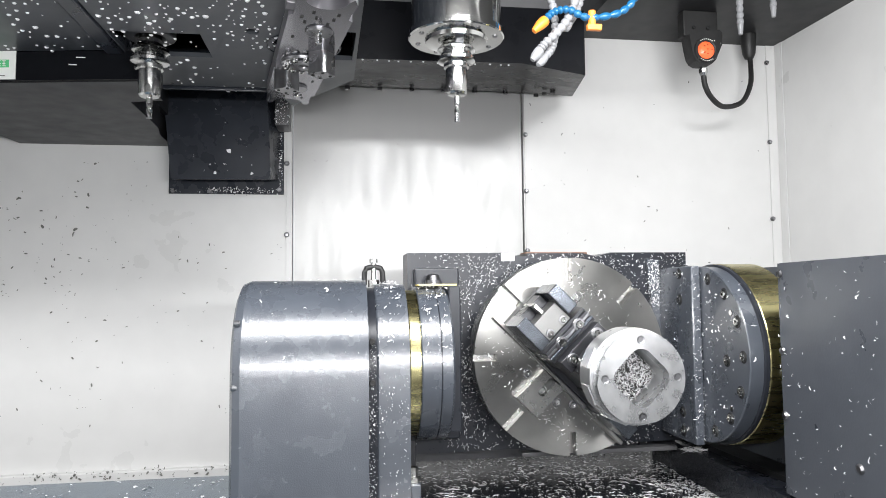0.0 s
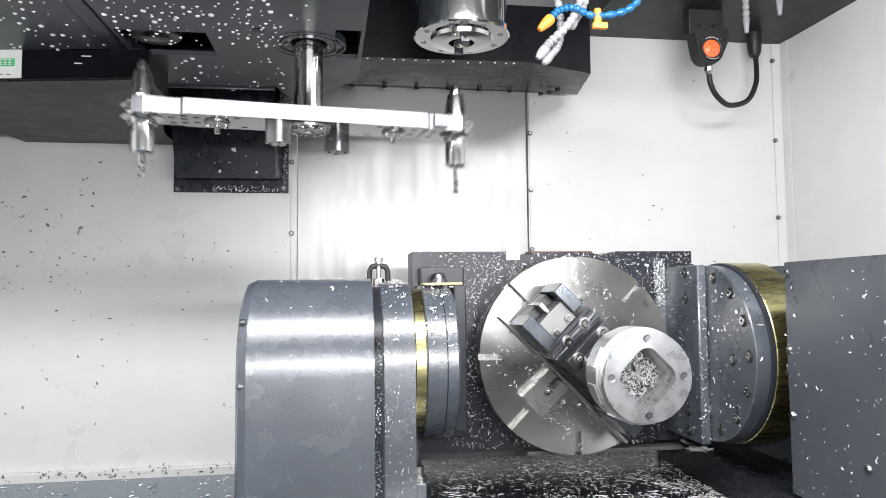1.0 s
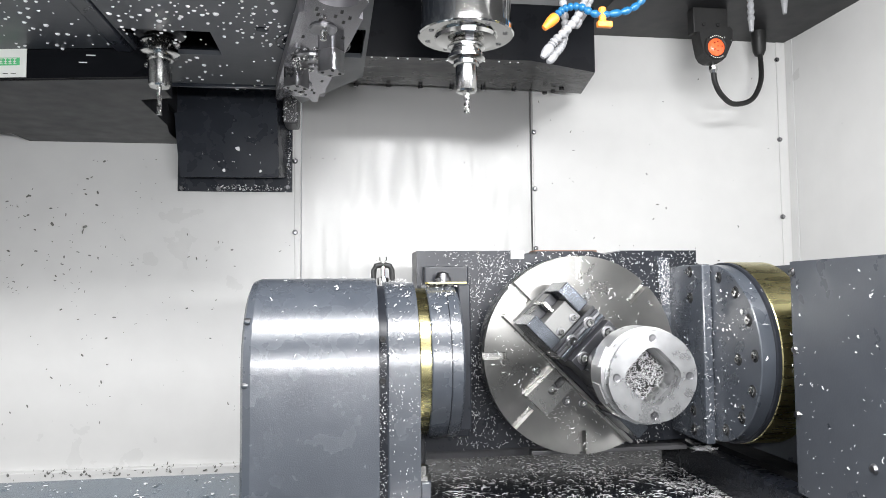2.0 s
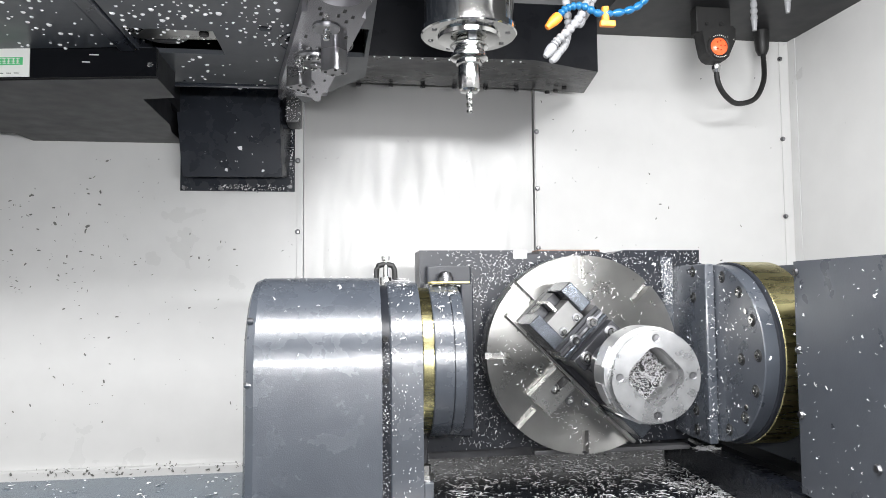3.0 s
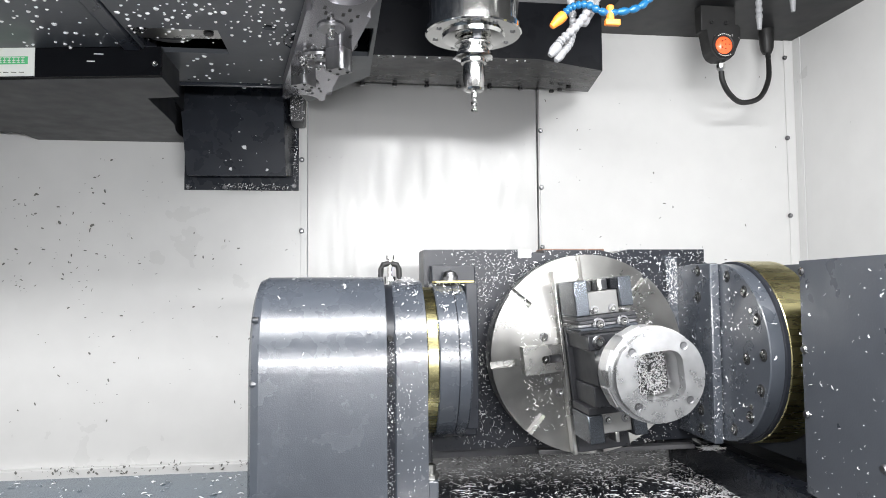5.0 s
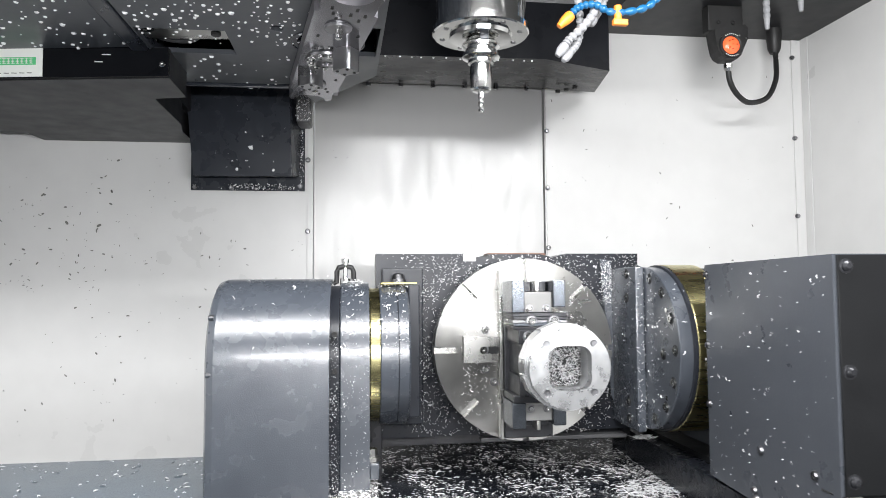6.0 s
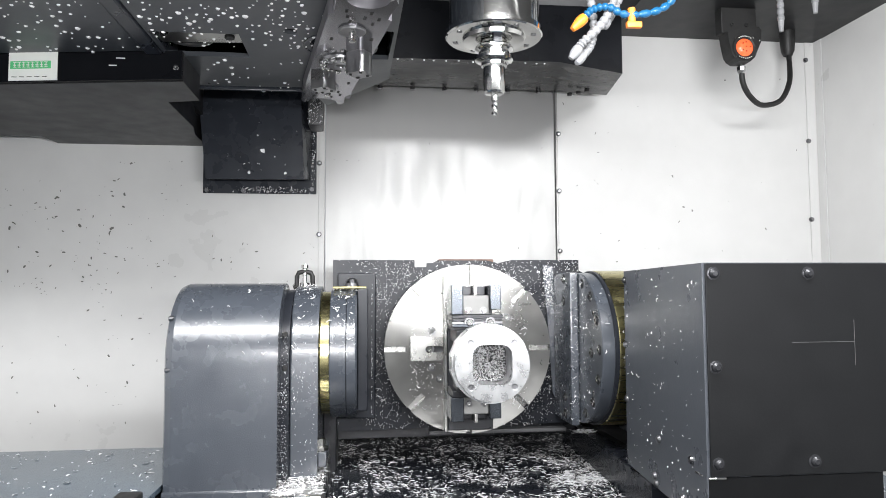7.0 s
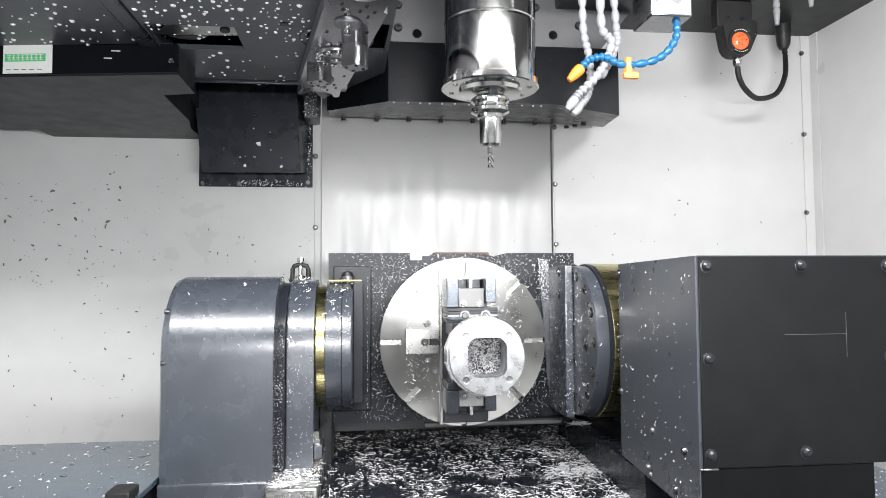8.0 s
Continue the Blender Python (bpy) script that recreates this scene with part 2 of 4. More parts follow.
def chips(name, spots, parent, label, material=None, size=(0.003, 0.008), wide=(0.08, 0.22), curl=0.5):
    """Curled slivers of swarf that lie on faces. spots: (corner, edge u, edge v, normal, count, clump)."""
    vs, fs = [], []
    for o, u, v, nrm, count, clump in spots:
        o, u, v, nrm = Vector(o), Vector(u), Vector(v), Vector(nrm).normalized()
        e1 = u.normalized()
        e2 = nrm.cross(e1).normalized()
        for _ in range(count):
            for _ in range(12):
                p = o + rng.random() * u + rng.random() * v
                if clump <= 0 or rng.random() < max(0.0, min(1.0, 0.5 + clump * noise.noise(p * 14))):
                    break
            # most are specks, a few are long curls
            f = rng.random()
            s = size[0] + (size[1] - size[0]) * f * f * (1 if rng.random() < 0.93 else 1.7)
            w = max(s * rng.uniform(*wide), 0.0005)
            ang = rng.uniform(0, math.pi * 2)
            lift = rng.uniform(0.0006, 0.0026)
            arc = rng.uniform(-1, 1) * curl * 4
            k = len(vs)
            q, n = p.copy(), 4
            for i in range(n + 1):
                th = ang + arc * i / n
                d = math.cos(th) * e1 + math.sin(th) * e2
                side = nrm.cross(d)
                h = 0.0004 + lift * math.sin(math.pi * (0.1 + 0.8 * i / n))
                taper = w * (0.5 if 0 < i < n else 0.3)
                vs.append(q + side * taper + nrm * h)
                vs.append(q - side * taper + nrm * (h * 0.6))
                q = q + d * (s / n)
            fs += [(k + 2 * i, k + 2 * i + 1, k + 2 * i + 3, k + 2 * i + 2) for i in range(n)]
    me = bpy.data.meshes.new(name)
    inv = parent.matrix_world.inverted() if parent else Matrix.Identity(4)
    me.from_pydata([tuple(inv @ p) for p in vs], [], fs)
    me.materials.append(material or CHIP)
    ob = new(name, me)
    ob.parent = parent
    return tagged(ob, label, "" if parent else "swarf", kind="stuff")


# ---- the enclosure ----
W = 1.72      # back wall
CZ = 0.669    # ceiling
FLOOR = -0.80
XL, XR, YF = -0.95, 1.195, -0.22
SEAM_L, SEAM_R = -0.107, 0.477


def enclosure():
    solo("floor", B(XL - 0.05, XR + 0.05, YF, W + 0.05, FLOOR - 0.03, FLOOR), BLACK, "dark steel chip pan floor", "floor", "structure")
    solo("wall_back_left", B(XL - 0.03, SEAM_L, W, W + 0.03, FLOOR, CZ), WHITE, "white painted sheet steel back wall, speckled with swarf", "wall", "structure")
    solo("wall_back_centre", B(SEAM_L + 0.003, SEAM_R - 0.003, W + 0.004, W + 0.03, FLOOR, 1.30), STEEL, "bright brushed stainless column cover panel", "wall panel", "structure")
    solo("wall_back_right", B(SEAM_R, XR + 0.03, W, W + 0.03, FLOOR, CZ), WHITE, "white painted sheet steel back wall", "wall", "structure")
    solo("wall_right", B(XR, XR + 0.03, YF, W, FLOOR, CZ), WHITE, "white painted sheet steel side wall", "wall", "structure")
    solo("wall_left", B(XL - 0.03, XL, YF, W, FLOOR, CZ), WHITE, "white painted sheet steel side wall", "wall", "structure")
    bm = bmesh.new()
    prism([(XL - 0.03, YF), (XR + 0.03, YF), (XR + 0.03, W), (0.62, W), (0.62, 0.9), (0.02, 0.9), (0.02, W), (XL - 0.03, W)], [], CZ, CZ + 0.02, bm=bm)
    solo("ceiling", bm, CEIL, "dark grey painted sheet steel ceiling", "ceiling", "structure")
    # unseen sheets added round the notch so no world light leaks in from above
    for k, (x0, x1, y0, y1) in enumerate(((0.0, 0.02, 0.88, W), (0.62, 0.64, 0.88, W), (0.0, 0.64, 0.86, 0.88))):
        solo("ceiling_well_side_%d" % (k + 1), B(x0, x1, y0, y1, CZ + 0.0202, 1.30), CEIL, "unseen dark sheet added beside the head's notch to block light", "ceiling", "structure")
    solo("ceiling_well_top", B(0.0, 0.64, 0.86, W, 1.3002, 1.32), CEIL, "unseen dark sheet added over the head's notch to block light", "ceiling", "structure")
    # door side behind the lens
    m = Matrix.Translation((0, YF, 0)) @ Matrix(((1, 0, 0, 0), (0, 0, 1, 0), (0, 1, 0, 0), (0, 0, 0, 1)))
    prism_out = [(XL - 0.03, FLOOR), (XR + 0.03, FLOOR), (XR + 0.03, CZ), (XL - 0.03, CZ)]
    hole = [(-0.55, -0.62), (0.95, -0.62), (0.95, 0.52), (-0.55, 0.52)]
    solo("wall_front", prism(prism_out, [hole], -0.03, 0.0, m), WHITE, "white front sheet with the open door", "wall", "structure")
    # trim over the corner and joints
    solo("trim_corner", B(XR - 0.028, XR - 0.001, W - 0.004, W - 0.0005, FLOOR, CZ, bevel=0.0012), WHITE, "white folded corner strip", "trim", "structure")
    solo("trim_side", B(XR - 0.003, XR - 0.0006, W - 0.035, W - 0.0045, FLOOR, CZ, bevel=0.0008), WHITE, "white folded corner strip", "trim", "structure")
    solo("trim_seam_left", B(SEAM_L - 0.014, SEAM_L + 0.001, W - 0.003, W, -0.6, CZ, bevel=0.001), WHITE, "white folded seam edge beside the column cover", "trim", "structure")
    solo("trim_seam_right", B(SEAM_R - 0.001, SEAM_R + 0.004, W - 0.005, W, -0.6, CZ, bevel=0.001), STEEL, "thin steel edge of the column cover", "trim", "structure")
    solo("trim_skirt", B(XL, SEAM_L, W - 0.02, W, -0.47, -0.40, bevel=0.003), WHITE, "white skirting ledge at the foot of the back wall", "trim", "structure")
    spots = [(SEAM_R + 0.006, z) for z in (0.405, 0.258, 0.105)] + [(SEAM_L - 0.012, z) for z in (0.32, 0.145)] + [(1.168, z) for z in (0.62, 0.40, 0.19)]
    for i, (x, z) in enumerate(spots):
        bm = bmesh.new()
        lathe(bm, [(0, -0.008), (0.004, -0.0075), (0.0062, -0.004), (0.0065, -0.001), (0.0065, 0.0), (0, 0.0)], "y", (x, W - 0.003, z), 14)
        solo("panel_screw", bm, DARKSTEEL, "domed steel screw in the sheet wall", "screw", group="panel screws")


# ---- tool magazine housing above ----
MZ = 0.405
POT = (-0.297, 1.165)
HUB = (-0.0485, 1.1325)   # half way between the pot and the spindle


def magazine():
    th = base("magazine_housing", (-0.2, 1.0, CZ), "dark grey tool magazine housing under the ceiling, wet with drops", "machine housing")
    out = [(-0.345, 0.85), (0.046, 0.85), (0.036, 1.30), (-0.09, 1.50), (-0.125, 1.37), (-0.345, 1.376)]
    door = [(-0.342, 1.095), (-0.205, 1.095), (-0.205, 1.203), (-0.342, 1.203)]
    rec = [(-0.005, 1.060), (0.036, 1.060), (0.031, 1.190), (-0.005, 1.190)]
    part("bottom_plate", prism(out, [door, rec, circle(*HUB, 0.050, 40), circle(-0.124, 1.075, 0.011, 20)], MZ, MZ + 0.008), MAGPLATE, th)
    inner = [(x * 0.99 - 0.002, y - 0.004) for x, y in out]
    bm = bmesh.new()
    prism(out, [[(x * 0.985 + (-0.003), min(max(y, 0.856), 1.47) - (0.006 if y > 1 else -0.0)) for x, y in inner]], MZ + 0.008, CZ, bm=bm)
    part("side_wall", bm, BLACK, th)
    def front(x):
        return 1.187 - 0.15 * (x + 0.313)
    left = [(XL, 0.85), (-0.375, 0.85), (-0.375, front(-0.375)), (XL, front(XL))]
    part("cover_plate", prism(left, [], MZ + 0.004, MZ + 0.012), MAGPLATE, th)
    part("rib", B(-0.374, -0.347, 0.85, front(-0.36), MZ - 0.004, CZ, bevel=0.004), BLACK, th, "black rib between the plates")
    part("front_band", prism([(XL, front(XL) + 0.001), (-0.3135, 1.188), (-0.3135, 1.196), (XL, front(XL) + 0.009)], [], 0.3595, MZ + 0.003), SKIRT, th, "black steel band")
    hop = [(XL, front(XL) + 0.0092), (-0.313, 1.1962), (-0.313, 1.313), (-0.373, 1.330), (-0.374, 1.528), (-0.388, 1.60), (-0.388, W), (-0.728, W), (-0.734, 1.643), (XL, 1.650)]
    part("hopper", prism(hop, [], 0.358, MZ + 0.0035), CEIL, th, "dark grey sloped cover in front of the wall")
    part("hopper_back", B(XL, -0.3755, 1.36, W, MZ + 0.004, CZ), CEIL, th)
    for x, z, w in ((-0.436, 0.384, 0.016), (-0.424, 0.396, 0.020)):
        part("scuff", B(x, x + w, front(x + w / 2) + 0.0002, front(x + w / 2) + 0.0006, z, z + 0.0018), CHIP, th, "pale scuff on the band")
    part("side_bolt", bolt(bmesh.new(), (-0.322, 1.187, 0.378), "y", -1, 0.005, 0.004), CHROME, th)
    part("back_panel", B(-0.3755, -0.127, 1.3775, 1.383, MZ - 0.006, CZ, bevel=0.002), BLACK, th)
    lab = base("warning_label", (-0.56, 1.222, 0.38), "white warning label with a green strip of writing", "label")
    part("paper", prism([(-0.606, front(-0.606) - 0.0012), (-0.523, front(-0.523) - 0.0012), (-0.523, front(-0.523) + 0.0006), (-0.606, front(-0.606) + 0.0006)], [], 0.361, 0.410), PAPER, lab)
    part("strip", prism([(-0.603, front(-0.603) - 0.0018), (-0.534, front(-0.534) - 0.0018), (-0.534, front(-0.534) - 0.001), (-0.603, front(-0.603) - 0.001)], [], 0.381, 0.394), GREENINK, lab, "green strip")
    bm = bmesh.new()
    for i in range(8):
        x = -0.598 + i * 0.0076
        y = front(x + 0.003) - 0.0026
        for k, (w, z0, z1) in enumerate(((0.0058, 0.3915, 0.3925), (0.0052, 0.3865, 0.3878), (0.0058, 0.383, 0.384))):
            box(bm, x + 0.0004 * k, x + w, y, y + 0.0006, z0, z1)
        box(bm, x + 0.0025, x + 0.0035, y, y + 0.0006, 0.383, 0.3925)
    part("writing", bm, PAPER, lab, "row of small pale writing")
    bm = bmesh.new()
    for i in range(5):
        box(bm, -0.60 + i * 0.013, -0.592 + i * 0.013, front(-0.596 + i * 0.013) - 0.0020, front(-0.596 + i * 0.013) - 0.0014, 0.3665, 0.3678)
    part("fine_print", bm, DARKCHIP, lab, "line of fine print")
    ring = base("arm_bearing", (*HUB, MZ), "ring of polished steel round the arm shaft", "bearing ring")
    bm = bmesh.new()
    lathe(bm, [(0.030, MZ + 0.01), (0.030, MZ + 0.002), (0.044, MZ + 0.001), (0.046, MZ + 0.004), (0.056, MZ + 0.003), (0.058, MZ - 0.0012), (0.0605, MZ - 0.0012), (0.0605, MZ - 0.0003), (0.059, MZ + 0.012)], "z", (*HUB, 0), 56)
    part("ring", bm, BLACK, ring)
    for i in range(10):
        a = i * math.pi / 5
        part("screw", bolt(bmesh.new(), (HUB[0] + 0.037 * math.cos(a), HUB[1] + 0.037 * math.sin(a), MZ + 0.0015), "z", -1, 0.0035, 0.002), DARKSTEEL, ring)
    part("front_panel", B(XL, 0.046, 0.842, 0.8495, MZ, CZ), CEIL, th)
    # pot in the opening
    pot = base("tool_pot", (*POT, 0.44), "grey tool pot in the opening of the magazine", "tool pot")
    bm = bmesh.new()
    lathe(bm, [(0.025, 0.4205), (0.038, 0.4205), (0.040, 0.423), (0.040, 0.53), (0.0215, 0.53), (0.0215, 0.45), (0.025, 0.4205)], "z", (POT[0], POT[1], 0), 40)
    part("sleeve", bm, CASTING, pot)
    # chute between magazine and wall
    ch = base("chip_guard", (-0.26, W, 0.3), "black tapered sheet guard bolted to the back wall", "guard")
    bm = bmesh.new()
    f = [(-0.386, 1.62, 0.445), (-0.156, 1.62, 0.447), (-0.148, 1.62, 0.264), (-0.368, 1.62, 0.262)]
    k = [(-0.392, W - 0.004, 0.62), (-0.130, W - 0.004, 0.62), (-0.140, W - 0.004, 0.278), (-0.380, W - 0.004, 0.276)]
    top = [(-0.386, 1.62, 0.60), (-0.156, 1.62, 0.60)]
    va = [bm.verts.new(p) for p in (top[0], top[1], f[1], f[2], f[3], f[0])]
    vb = [bm.verts.new(p) for p in (k[0], k[1], (k[1][0], k[1][1], 0.45), k[2], k[3], (k[0][0], k[0][1], 0.45))]
    bm.faces.new(va)
    bm.faces.new(vb[::-1])
    for i in range(6):
        j = (i + 1) % 6
        bm.faces.new((va[i], vb[i], vb[j], va[j]))
    bmesh.ops.bevel(bm, geom=bm.edges[:], offset=0.002, segments=2, affect="EDGES")
    part("hood", bm, BLACK, ch)
    part("flange", B(-0.395, -0.126, W - 0.004, W - 0.0005, 0.243, 0.62, bevel=0.001), BLACK, ch)
    for x, z in ((-0.137, 0.255), (-0.137, 0.31), (-0.137, 0.39), (-0.385, 0.25), (-0.30, 0.25)):
        bm = bmesh.new()
        bolt(bm, (x, W - 0.004, z), "y", -1, 0.0055, 0.004)
        part("bolt", bm, DARKSTEEL, ch)
    for k, (x, z, r) in enumerate(((-0.241, 0.328, 0.0075), (-0.272, 0.278, 0.0050), (-0.190, 0.277, 0.0045), (-0.253, 0.364, 0.0025), (-0.214, 0.315, 0.0022))):
        n = 7
        blob = [(x + r * (0.55 + 0.45 * ((i * 5 + k) % 4) / 3) * math.cos(2 * math.pi * i / n), z + r * (0.5 + 0.5 * ((i * 3 + k) % 5) / 4) * math.sin(2 * math.pi * i / n)) for i in range(n)]
        part("flake", prism(blob, [], -0.0012, -0.0002, Matrix.Translation((0, 1.619, 0)) @ AX["y"]), CHIP, ch, "white flake of swarf")
    part("side_column", B(-0.142, -0.108, 1.64, 1.7155, 0.396, CZ, bevel=0.006), CASTING, ch, "worn grey casting speckled with swarf")


def shutter():
    """The plate that closes the tool opening once the pot is up."""
    th = base("magazine_shutter", (-0.27, 1.14, MZ + 0.02), "grey steel shutter plate with a slot in the magazine opening", "shutter")
    slot = [(-0.318, 1.115), (-0.245, 1.115), (-0.245, 1.122), (-0.318, 1.122)]
    part("plate", prism([(-0.341, 1.0955), (-0.207, 1.0955), (-0.207, 1.160), (-0.341, 1.168)], [slot], MZ + 0.0102, MZ + 0.014), GROUND, th)
    part("knob", rod(bmesh.new(), 0.008, MZ + 0.004, MZ + 0.0101, "z", (-0.225, 1.128, 0), 16, 0.001), RUBBER, th)
    return th


# ---- spindle head ----


def head():
    th = base("spindle_head", (0.26, 1.4, 0.6), "black spindle head with a polished steel spindle nose", "spindle head")
    bm = bmesh.new()
    lo = [(0.043, 1.30, 0.446), (0.365, 1.30, 0.449), (0.495, 1.30, 0.430), (0.585, 1.64, 0.487), (0.445, 1.68, 0.505), (-0.082, 1.68, 0.508), (-0.082, 1.515, 0.48)]
    a = [bm.verts.new(p) for p in lo]
    b = [bm.verts.new((x, y, 0.562)) for x, y, z in lo]
    bm.faces.new(b)
    bmesh.ops.triangulate(bm, faces=[bm.faces.new(a[::-1])])
    for i in range(7):
        j = (i + 1) % 7
        bm.faces.new((a[i], a[j], b[j], b[i]))
    part("skirt", bm, SKIRT, th)
    mx = Matrix.Translation((0, 1.304, 0)) @ AX["y"]
    part("casting", prism([(0.046, 0.5625), (0.462, 0.5625), (0.545, 0.668), (0.545, 1.25), (0.046, 1.25)], [circle(0.098, 0.580, 0.009, 16), circle(0.365, 0.587, 0.009, 16)], 0.0, 0.36, mx), CASTING, th, "dark grey cast head body")
    for x, z in ((0.062, 0.634), (0.062, 0.590), (0.417, 0.607), (0.402, 0.650), (0.33, 0.64)):
        part("bolt", bolt(bmesh.new(), (x, 1.304, z), "y", -1, 0.008, 0.006), RUBBER, th)
    for i in range(7):
        bm = bmesh.new()
        rod(bm, 0.006, -0.007, 0.002, "z", (-0.05 + i * 0.078, 1.66, 0.500), 12, 0.001)
        part("bolt", bm, DARKSTEEL, th)
    for x in (0.462, 0.478, 0.494):
        part("hole_plug", rod(bmesh.new(), 0.006, -0.0025, 0.003, "z", (x + 0.02, 1.60 - (x - 0.47), 0.477), 12), RUBBER, th)
    sx, sy, sz = 0.200, 1.10, 0.418
    nose = part("spindle_nose", L([(0.0745, 0.95), (0.0745, sz + 0.105), (0.0735, sz + 0.103), (0.0735, sz + 0.101), (0.0745, sz + 0.099), (0.0745, sz + 0.010), (0.079, sz + 0.008), (0.079, sz - 0.001), (0.077, sz - 0.003), (0.052, sz - 0.003), (0.050, sz - 0.009), (0.034, sz - 0.011), (0.030, sz - 0.011), (0.021, sz - 0.011), (0.014, sz + 0.06), (0, sz + 0.06)], "z", (sx, sy, 0), 72), MIRROR, th, "polished steel spindle nose")
    for i in range(8):
        a = (i + 0.5) * math.pi / 4
        bm = bmesh.new()
        rod(bm, 0.0042, sz - 0.0042, sz, "z", (sx + 0.065 * math.cos(a), sy + 0.065 * math.sin(a), 0), 12)
        part("screw", bm, DARKSTEEL, nose)
    for s in (-1, 1):
        part("drive_key", B(sx - 0.007, sx + 0.007, sy + s * 0.028 - 0.006, sy + s * 0.028 + 0.006, sz - 0.02, sz - 0.008, bevel=0.001), BLACK, nose)
    part("quill_body", B(0.10, 0.30, 1.18, 1.303, 0.76, 1.2, bevel=0.01), CEIL, th)
    for i in range(13):
        bm = bmesh.new()
        lathe(bm, [(0, -0.0024), (0.0016, -0.0018), (0.0021, 0.0), (0, 0.0002)], "z", (0.055 + i * 0.024 + rng.uniform(-0.006, 0.006), 1.3025 + rng.uniform(0, 0.006), 0.4462), 8)
        part("drop", bm, CHIP, th)
    # coolant manifold and hoses
    part("manifold", B(0.468, 0.540, 1.08, 1.16, 0.543, 0.60, bevel=0.003), DARKSTEEL, th, "steel coolant manifold block")
    part("manifold_stem", B(0.50, 0.53, 1.105, 1.135, 0.5995, 0.6405), CHROME, th)
    part("bracket", B(0.37, 0.57, 1.10, 1.32, 0.640, 0.68, bevel=0.003), CEIL, th)

    def hose(ctrl, colour, r, tip, tipcol, tipr, name, label):
        ctrl = [Vector(p) + hs for p in ctrl]
        n = 40
        pts = spline(ctrl, n)
        L_ = sum((b - a).length for a, b in zip(pts, pts[1:]))
        links = max(4, int(L_ / (r * 2.1)))
        fine = spline(ctrl, links * 6 + 1)
        radii = [r * (0.66, 0.92, 1.06, 1.08, 1.04, 0.86)[i % 6] for i in range(len(fine))]
        h = part(name, tube(fine, r, 20, radii=radii), colour, th, label)
        d = (Vector(ctrl[-1]) - Vector(ctrl[-2])).normalized()
        p = Vector(ctrl[-1])
        tp = [p - d * 0.004, p, p + d * 0.010, p + d * tip, p + d * (tip + 0.0005)]
        part("nozzle", tube(tp, r, 20, radii=[tipr * 1.0, tipr * 1.15, tipr * 1.1, tipr * 0.62, tipr * 0.35]), tipcol, h)
        return h

    hs = Vector((-0.011, 0, -0.010))
    bh = hose([(0.532, 1.10, 0.560), (0.529, 1.10, 0.520), (0.497, 1.10, 0.486), (0.440, 1.10, 0.474), (0.405, 1.10, 0.486), (0.378, 1.10, 0.480), (0.362, 1.10, 0.464)], BLUE, 0.0062, 0.026, ORANGE, 0.0082, "blue_hose", "blue segmented coolant hose")
    bm = bmesh.new()
    box(bm, 0.422, 0.448, 1.086, 1.096, 0.438, 0.449, bevel=0.002)
    rod(bm, 0.0065, 0.449, 0.476, "z", (0.435, 1.10, 0), 14, 0.001)
    part("valve", bm, ORANGE, bh, "orange stop valve")
    hose([(0.41, 1.13, 0.645), (0.412, 1.13, 0.55), (0.425, 1.12, 0.52), (0.408, 1.11, 0.477), (0.385, 1.10, 0.447), (0.362, 1.10, 0.425), (0.352, 1.10, 0.412)], CLEAR, 0.0072, 0.02, CLEAR, 0.0075, "clear_hose", "milky segmented coolant hose")
    hose([(0.385, 1.15, 0.645), (0.386, 1.15, 0.55), (0.392, 1.14, 0.50), (0.390, 1.13, 0.455), (0.380, 1.12, 0.425), (0.362, 1.11, 0.403)], CLEAR, 0.0066, 0.018, CLEAR, 0.007, "clear_hose", "milky segmented coolant hose")
    hose([(0.44, 1.15, 0.645), (0.445, 1.15, 0.56), (0.442, 1.14, 0.525), (0.425, 1.13, 0.49), (0.41, 1.12, 0.468)], CLEAR, 0.0066, 0.014, CLEAR, 0.007, "clear_hose", "milky segmented coolant hose")
    return th


# ---- tools and changer arm ----


def tool(name, xy, z0, long_, cutter, label):
    th = base(name, (xy[0], xy[1], z0), label, "milling tool")
    at = (xy[0], xy[1], z0)
    part("taper", L([(0, 0.062), (0.006, 0.062), (0.0085, 0.055), (0.0085, 0.047), (0.013, 0.045), (0.0205, 0.001), (0.0205, 0.0), (0, 0.0)], "z", at, 40), CHROME, th)
    part("flange", L([(0, 0.0), (0.022, 0.0), (0.028, -0.003), (0.031, -0.006), (0.031, -0.010), (0.025, -0.014), (0.025, -0.018), (0.031, -0.022), (0.031, -0.027), (0.026, -0.030), (0.021, -0.031), (0.021, -0.037), (0, -0.037)], "z", at, 48), CHROME, th)
    nut = part("collet_nut", L([(0, -0.037), (0.0175, -0.037), (0.0180, -0.042), (0.0180, -0.065), (0.0170, -0.079), (0.0150, -0.082), (0.007, -0.083), (0, -0.083)], "z", at, 40), CHROME, th)
    bm = bmesh.new()
    n = 40
    z1 = -0.083 - cutter
    rings = []
    for i in range(n + 1):
        f = i / n
        z = -0.082 + (z1 + 0.082) * f
        fl = 0.0 if f < 0.35 else 1.0
        rings.append([bm.verts.new((at[0] + r * math.cos(a + f * 9 * fl), at[1] + r * math.sin(a + f * 9 * fl), at[2] + z)) for a, r in
                      [(2 * math.pi * k / 12, long_ * (1.0 if not fl else (1.0 if k % 6 < 3 else 0.62))) for k in range(12)]])
    for p, q in zip(rings, rings[1:]):
        for k in range(12):
            bm.faces.new((p[k], p[(k + 1) % 12], q[(k + 1) % 12], q[k]))
    bm.faces.new(rings[-1])
    part("cutter", bm, CHROME, th, "steel fluted cutter")
    return th


